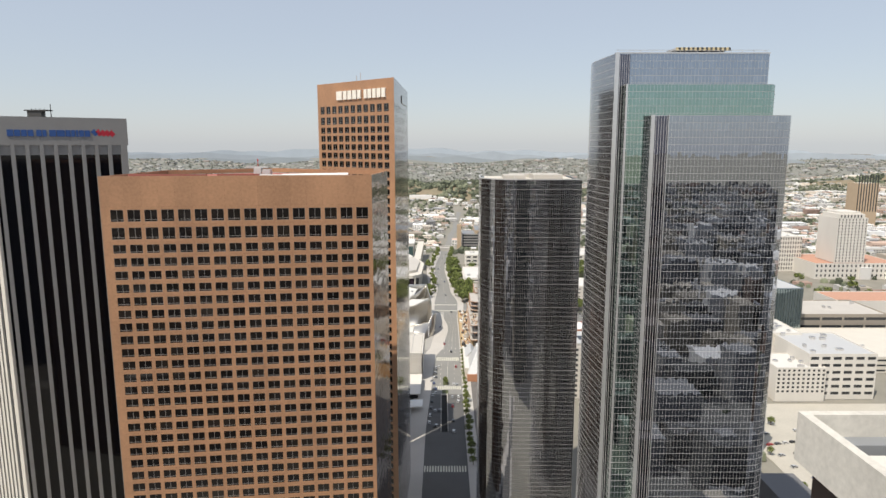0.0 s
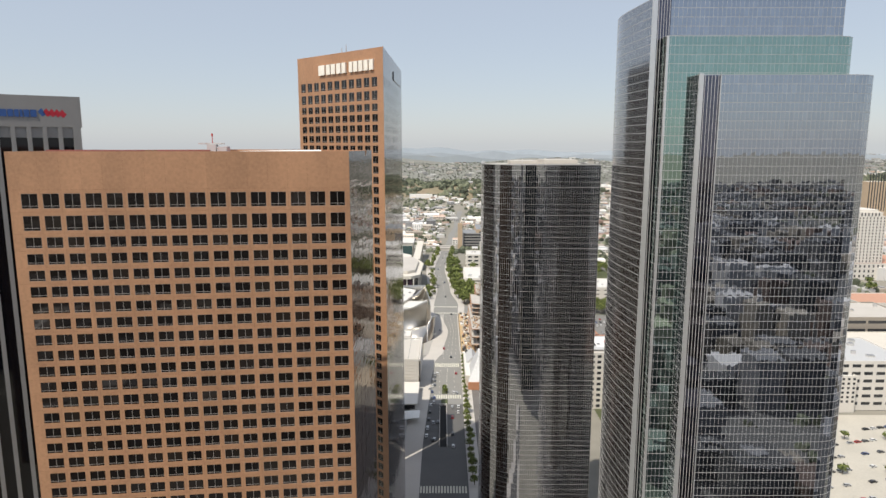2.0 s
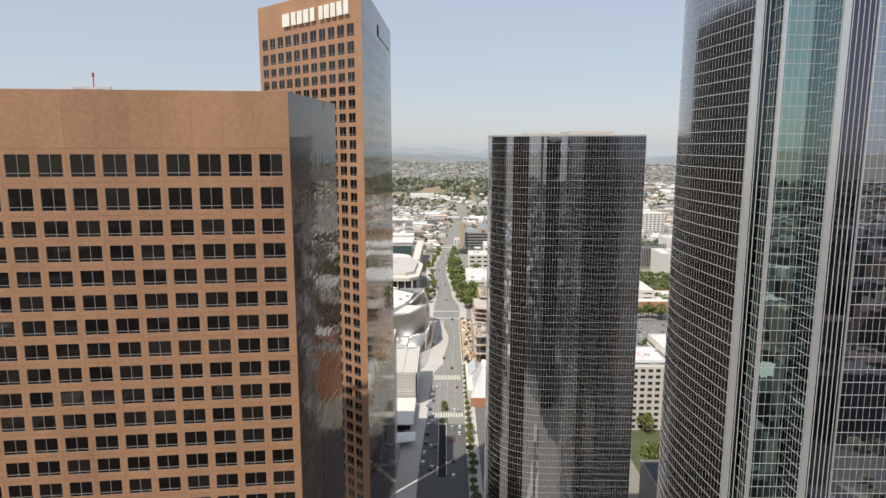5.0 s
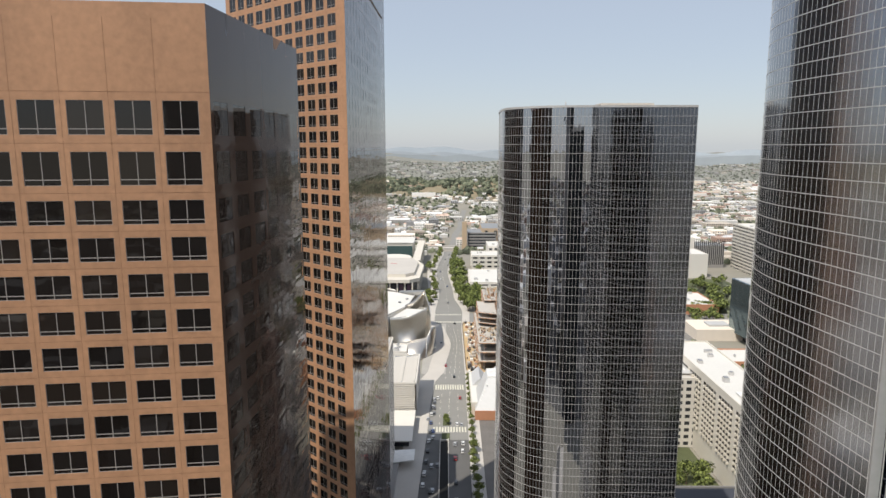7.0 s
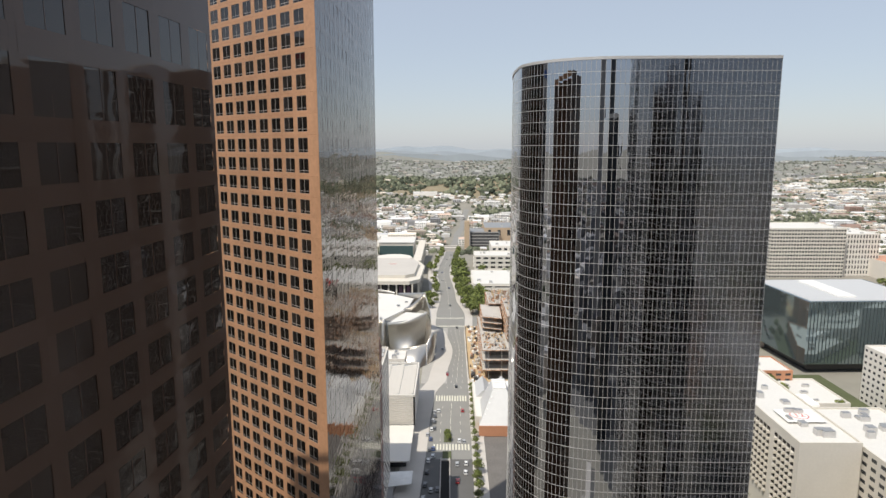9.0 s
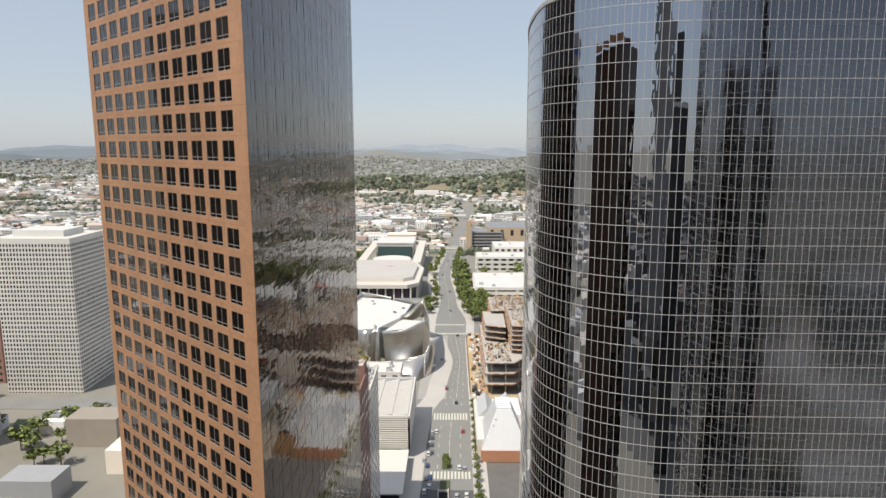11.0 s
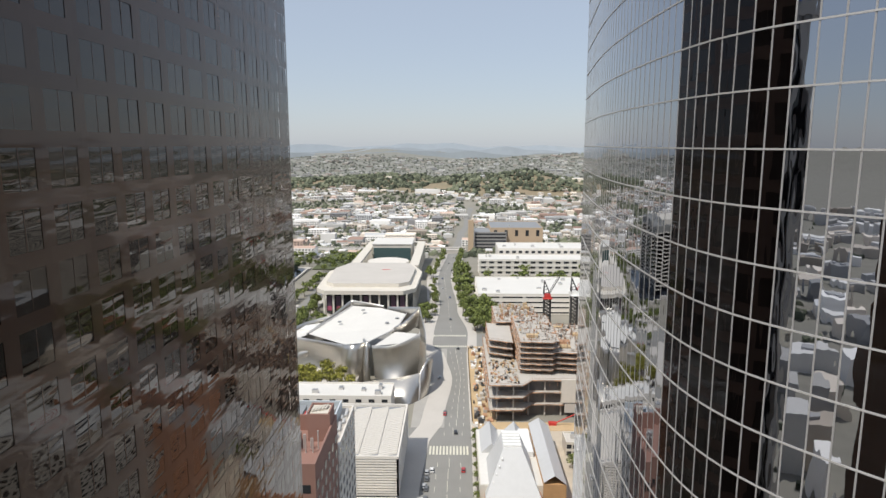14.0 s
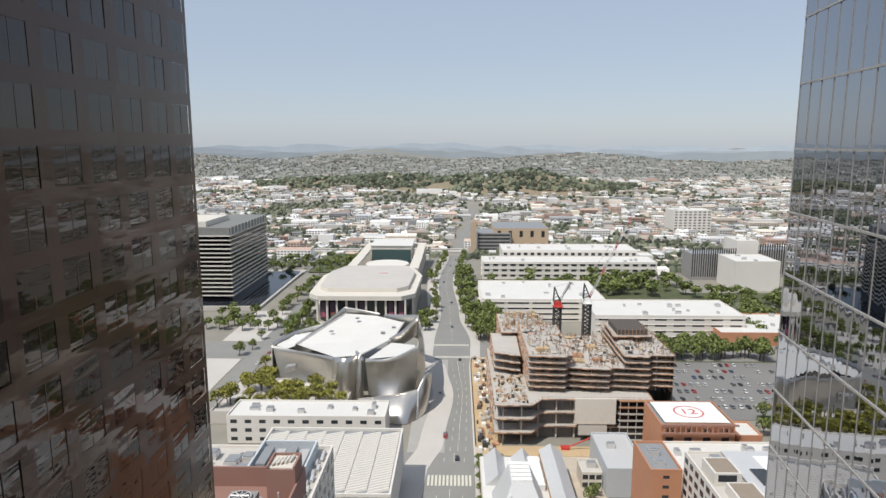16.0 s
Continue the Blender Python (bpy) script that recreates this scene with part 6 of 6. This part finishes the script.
# lawns, lots and squares between the buildings
patch = MB()
patch.box(30, 880, -0.4, 232, 966, 0.06).box(228, 740, -0.4, 345, 905, 0.05).box(140, 698, -0.4, 222, 700, 0.1)
patch.box(238, 505, -0.4, 262, 585, 0.08).box(176, 508, -0.4, 204, 556, 0.06).box(244, 668, -0.4, 345, 690, 0.06)
patch.box(-165, 1004, -0.4, -112, 1130, 0.0).box(170, 592, -0.4, 232, 612, 0.06).box(105, 392, -0.4, 136, 486, 0.06)
tagged(part("lawn", patch, [GRASS]), "dry green lawns between the civic buildings", "lawn", kind="structure")
side = MB()
side.box(-122, 700, -0.4, -118, 1000, 0.2).box(-168, 740, -0.4, -138, 828, 0.06).box(-330, 1002, -0.4, -168, 1016, 0.06)
side.box(-200, 566, -0.4, -140, 700, 0.06)
tagged(part("side_paving", side, [CONCRETE]), "pale paving beside the cross street", "pavement", kind="structure")
low = thing("glazed_entrance_pavilion", "low dark glass pavilion with a white canopy", "pavilion")
part("glass_room", MB().box(-44, 452, 0, -18, 484, 5.5), [DARKWIN], low)
part("canopy", MB().box(-46, 446, 5.5, -16, 487, 6.1), [WHITEWALL], low)
part("lower_canopy", MB().prism([(-30, 424), (-14, 428), (-14, 440), (-30, 438)], 4.0, 4.4), [WHITEPAINT], low)
part("terrace_wall", MB().box(-58, 392, 0, -22, 440, 3.8), [GREYSTONE], low)


# ---- far city ----
FARS = [mat("far_white_roofs", (0.66, 0.64, 0.61), 0.9, var=0.06, scale=0.02, fine=0.2, island=0.2, tint=(0.76, 0.74, 0.71)),
        mat("far_tan_walls", (0.54, 0.47, 0.39), 0.9, var=0.06, scale=0.02, fine=0.2, island=0.2, tint=(0.66, 0.59, 0.51)),
        mat("far_red_roofs", (0.38, 0.25, 0.20), 0.9, var=0.06, scale=0.02, fine=0.2, island=0.2, tint=(0.44, 0.33, 0.27)),
        mat("far_grey_roofs", (0.38, 0.38, 0.385), 0.9, var=0.06, scale=0.02, fine=0.2, island=0.2, tint=(0.52, 0.52, 0.52)), DARKWIN]
KEEP = [(-128, 560, 228, 1130), (-310, 826, -165, 1002), (195, 320, 302, 445), (240, 440, 475, 725), (-282, 560, -222, 620), (258, 905, 535, 1018), (-60, 170, 60, 360)]
rf = random.Random(21)


def hill_here(x, y):
    return ground_z(x, y) > 9 and y < 3000


farb, fart, rearb, hillt, hillb = MB(), MB(), MB(), MB(), MB()
OCT = [(1, 0, 0), (0.5, 0.87, 0), (-0.5, 0.87, 0), (-1, 0, 0), (-0.5, -0.87, 0), (0.5, -0.87, 0)]


def clump(mb_, x, y, z, r, h, rr):
    i = len(mb_.v)
    for k, (a, b_, _) in enumerate(OCT):
        s = rr.uniform(0.75, 1.15)
        mb_.v.append((x + a * r * s, y + b_ * r * s, z + h * rr.uniform(0.05, 0.2)))
    for k, (a, b_, _) in enumerate(OCT):
        s = rr.uniform(0.55, 0.9)
        mb_.v.append((x + a * r * s, y + b_ * r * s, z + h * rr.uniform(0.6, 0.85)))
    mb_.v.append((x + rr.uniform(-.2, .2) * r, y + rr.uniform(-.2, .2) * r, z + h))
    for k in range(6):
        j = (k + 1) % 6
        mb_.f.append((i + k, i + j, i + 6 + j, i + 6 + k))
        mb_.f.append((i + 6 + k, i + 6 + j, i + 12))
        mb_.m += [0, 0]


def scatter(xa, ya, xb, yb, cell, hmin, hmax, fill, trees, mix=(5, 3.8, 0.6, 1.6), out=None):
    out = farb if out is None else out
    ny = int((yb - ya) / cell)
    for j in range(ny):
        y = ya + j * cell
        half = 0.78 * y + 260 if y > 600 else 1e9
        nx = int((min(xb, half) - max(xa, -half)) / cell)
        for i in range(nx):
            x = max(xa, -half) + (i + 0.5) * cell + rf.uniform(-0.15, 0.15) * cell
            yy = y + rf.uniform(-0.15, 0.15) * cell
            if any(a < x < c and b_ < yy < d for a, b_, c, d in KEEP):
                continue
            if edge(yy, 1) - 12 < x < edge(yy, 2) + 12 and yy < 2000 and yy > 0:
                continue
            z = ground_z(x, yy) - 0.5
            onhill = hill_here(x, yy)
            green = noise.noise((x * 0.004, yy * 0.009, 2.2))
            if rf.random() < (fill * 0.07 if onhill else fill) and green > -0.3:
                w, d = cell * rf.uniform(0.35, 0.95), cell * rf.uniform(0.35, 0.9)
                h = rf.uniform(hmin, hmax) * (1 if rf.random() < 0.95 else 1.7)
                if cell < 27 and rf.random() < 0.09:
                    w, d, h = w * rf.uniform(1.6, 3.6), d * 1.7, max(h, rf.uniform(7, 15))
                mi = rf.choices((0, 1, 2, 3), mix)[0]
                out.box(x - w / 2, yy - d / 2, z, x + w / 2, yy + d / 2, z + h, mi)
                if out is farb and yy < 2300 and 1100 < yy and rf.random() < 0.8:
                    # dark window strips on the street side
                    for f in range(max(1, int(h / 3.4))):
                        zz, n = z + 1.3 + f * 3.4, max(1, int(w / 4.5))
                        for k in range(n):
                            xx = x - w / 2 + w * (k + 0.18) / n
                            out.quad((xx, yy - d / 2 - 0.1, zz), (xx + w * 0.6 / n, yy - d / 2 - 0.1, zz), (xx + w * 0.6 / n, yy - d / 2 - 0.1, zz + 1.5), (xx, yy - d / 2 - 0.1, zz + 1.5), 4)
                if rf.random() < 0.35:
                    out.box(x - w / 5, yy - d / 5, z + h, x + w / 6, yy + d / 6, z + h + 1.6, 3)
                elif rf.random() < 0.25 and cell < 27:
                    # pitched roof
                    out.face([(x - w / 2, yy - d / 2, z + h), (x + w / 2, yy - d / 2, z + h), (x + w / 2, yy, z + h + 2.2), (x - w / 2, yy, z + h + 2.2)], rf.choice((2, 2, 3)))
                    out.face([(x - w / 2, yy, z + h + 2.2), (x + w / 2, yy, z + h + 2.2), (x + w / 2, yy + d / 2, z + h), (x - w / 2, yy + d / 2, z + h)], 2)
            for _ in range(5 if onhill else 3):
                if rf.random() < (0.75 if onhill else trees * (2.6 if green < -0.2 else 0.7)):
                    if onhill and noise.noise((x * 0.012, yy * 0.012, 7.7)) > 0.22:
                        continue
                    s = rf.uniform(3, 6.0) * (1.5 if onhill else 1)
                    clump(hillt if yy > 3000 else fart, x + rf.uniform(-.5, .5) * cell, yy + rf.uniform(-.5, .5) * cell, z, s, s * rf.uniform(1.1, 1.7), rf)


scatter(-2000, 1130, 2000, 1550, 21, 3.5, 8, 0.74, 0.36, (5, 4, 1, 2.4))
scatter(-2600, 1550, 2600, 2000, 21, 3.5, 7, 0.76, 0.32, (5, 4, 1, 2.4))
scatter(-3200, 2000, 3200, 3100, 24, 3.5, 7, 0.64, 0.36)
scatter(-500, 1125, -20, 1180, 13, 3, 5, 0.0, 0.5)
scatter(-500, 1216, -20, 1260, 13, 3, 5, 0.0, 0.5)
scatter(250, 1020, 460, 1110, 12, 3, 5, 0.0, 0.62)
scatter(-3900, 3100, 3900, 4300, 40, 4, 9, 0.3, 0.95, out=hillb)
scatter(570, -200, 1500, 1130, 40, 6, 18, 0.6, 0.15)
scatter(-1500, -200, -330, 1130, 40, 6, 22, 0.6, 0.15)
scatter(-2200, -2600, 2200, -900, 44, 4, 13, 0.86, 0.3, (1, 2, 1, 6), rearb)
scatter(-1600, -900, 1600, -280, 44, 10, 38, 0.86, 0.08, (1, 2, 1, 6), rearb)
scatter(100, -280, 570, 300, 34, 12, 40, 0.9, 0.1, (1, 2, 1, 6), rearb)
scatter(200, 450, 242, 548, 24, 5, 12, 0.7, 0.3)
scatter(-330, -280, -200, 540, 34, 10, 36, 0.8, 0.2)
scatter(-200, -280, 100, 20, 34, 12, 50, 0.85, 0.05, (1, 2, 1, 6), rearb)
scatter(-300, 400, -200, 556, 20, 4, 9, 0.35, 0.12)
scatter(-195, 360, -70, 560, 30, 5, 16, 0.35, 0.15)
scatter(170, 300, 200, 540, 24, 5, 10, 0.3, 0.7)
scatter(335, 300, 570, 500, 34, 8, 22, 0.75, 0.2)
scatter(440, 600, 570, 870, 30, 4, 9, 0.3, 0.8)
scatter(230, 640, 345, 900, 22, 3, 6, 0.05, 0.75)
scatter(-330, 990, 20, 1130, 24, 4, 9, 0.12, 0.8)
scatter(230, 1010, 560, 1130, 28, 5, 14, 0.6, 0.4)
# rear roofs coloured dark, so tower glass mirrors a dim backlit city
REARS = [mat("rear_pale_roofs", (0.40, 0.39, 0.38), 0.9, var=0.06, island=0.2), mat("rear_tan_roofs", (0.25, 0.22, 0.18), 0.9, var=0.06, island=0.2),
         mat("rear_brown_roofs", (0.17, 0.12, 0.10), 0.9, var=0.06, island=0.2), mat("rear_dark_roofs", (0.13, 0.13, 0.135), 0.9, var=0.06, island=0.3)]
tagged(part("rear_low_buildings", rearb, REARS, kind="stuff"), "added flat-roofed blocks, coloured dark for dim glass reflections", "buildings")
# dark sheet added under the rear blocks to darken their mirror image
rs = MB()
rs.box(-330, -2600, -0.4, 100, 20, -0.1).box(100, -2600, -0.4, 900, 165, -0.1)
tagged(part("rear_street_surface", rs, [mat("dark_asphalt", (0.11, 0.108, 0.105), 0.9, var=0.15, scale=0.05, fine=0.5)]), "added dark street sheet that dims the glass reflections", "road", kind="structure")
fw = thing("freeway", "pale concrete freeway crossing below the hill", "freeway", kind="structure")
for (xa, xb, ya, yb) in ((-760, 24, 1178, 1196), (-760, 24, 1200, 1212)):
    part("carriageway", MB().box(xa, ya, -20, xb, yb, -5.5), [CONCRETE], fw)
    part("barrier", MB().box(xa, ya - 0.4, -5.5, xb, ya, -4.4), [CONCRETE], fw)
tagged(part("far_low_buildings", farb, FARS, kind="stuff"), "countless pale low buildings spreading to the hills", "buildings")
# far leaves lifted to a paler grey-green, haze hinted in their colour
tagged(part("far_trees", fart, mat("far_foliage", (0.075, 0.092, 0.058), 0.9, var=0.15, island=0.3, tint=(0.135, 0.145, 0.095)), kind="stuff"), "dark green tree clumps among the far houses", "trees")

# leaves beyond 3000 m lightened to grey-green in place of aerial haze
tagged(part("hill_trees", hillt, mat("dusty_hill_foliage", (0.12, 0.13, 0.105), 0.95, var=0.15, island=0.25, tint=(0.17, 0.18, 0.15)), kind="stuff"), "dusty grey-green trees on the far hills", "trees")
# house colours drawn together towards grey for the same haze
HILLS = [mat("hill_" + n, c, 0.95, var=0.06, island=0.2) for n, c in (("pale_houses", (0.44, 0.43, 0.41)), ("tan_houses", (0.38, 0.35, 0.31)), ("red_roofs", (0.32, 0.26, 0.23)), ("grey_roofs", (0.32, 0.32, 0.32)))]
tagged(part("hill_houses", hillb, HILLS, kind="stuff"), "small pale houses scattered over the far hills", "houses")

# towers that stand behind the starting point and show in the glass
for x0, y0, x1, y1, h, m_ in ((-70, -120, -30, -80, 262, GREYSTONE), (-10, -260, 35, -215, 240, DARKWIN)):
    block("rear_office_tower", "plain office tower further down the avenue", "office tower", x0, y0, x1, y1, 0, h, m_, units=2)
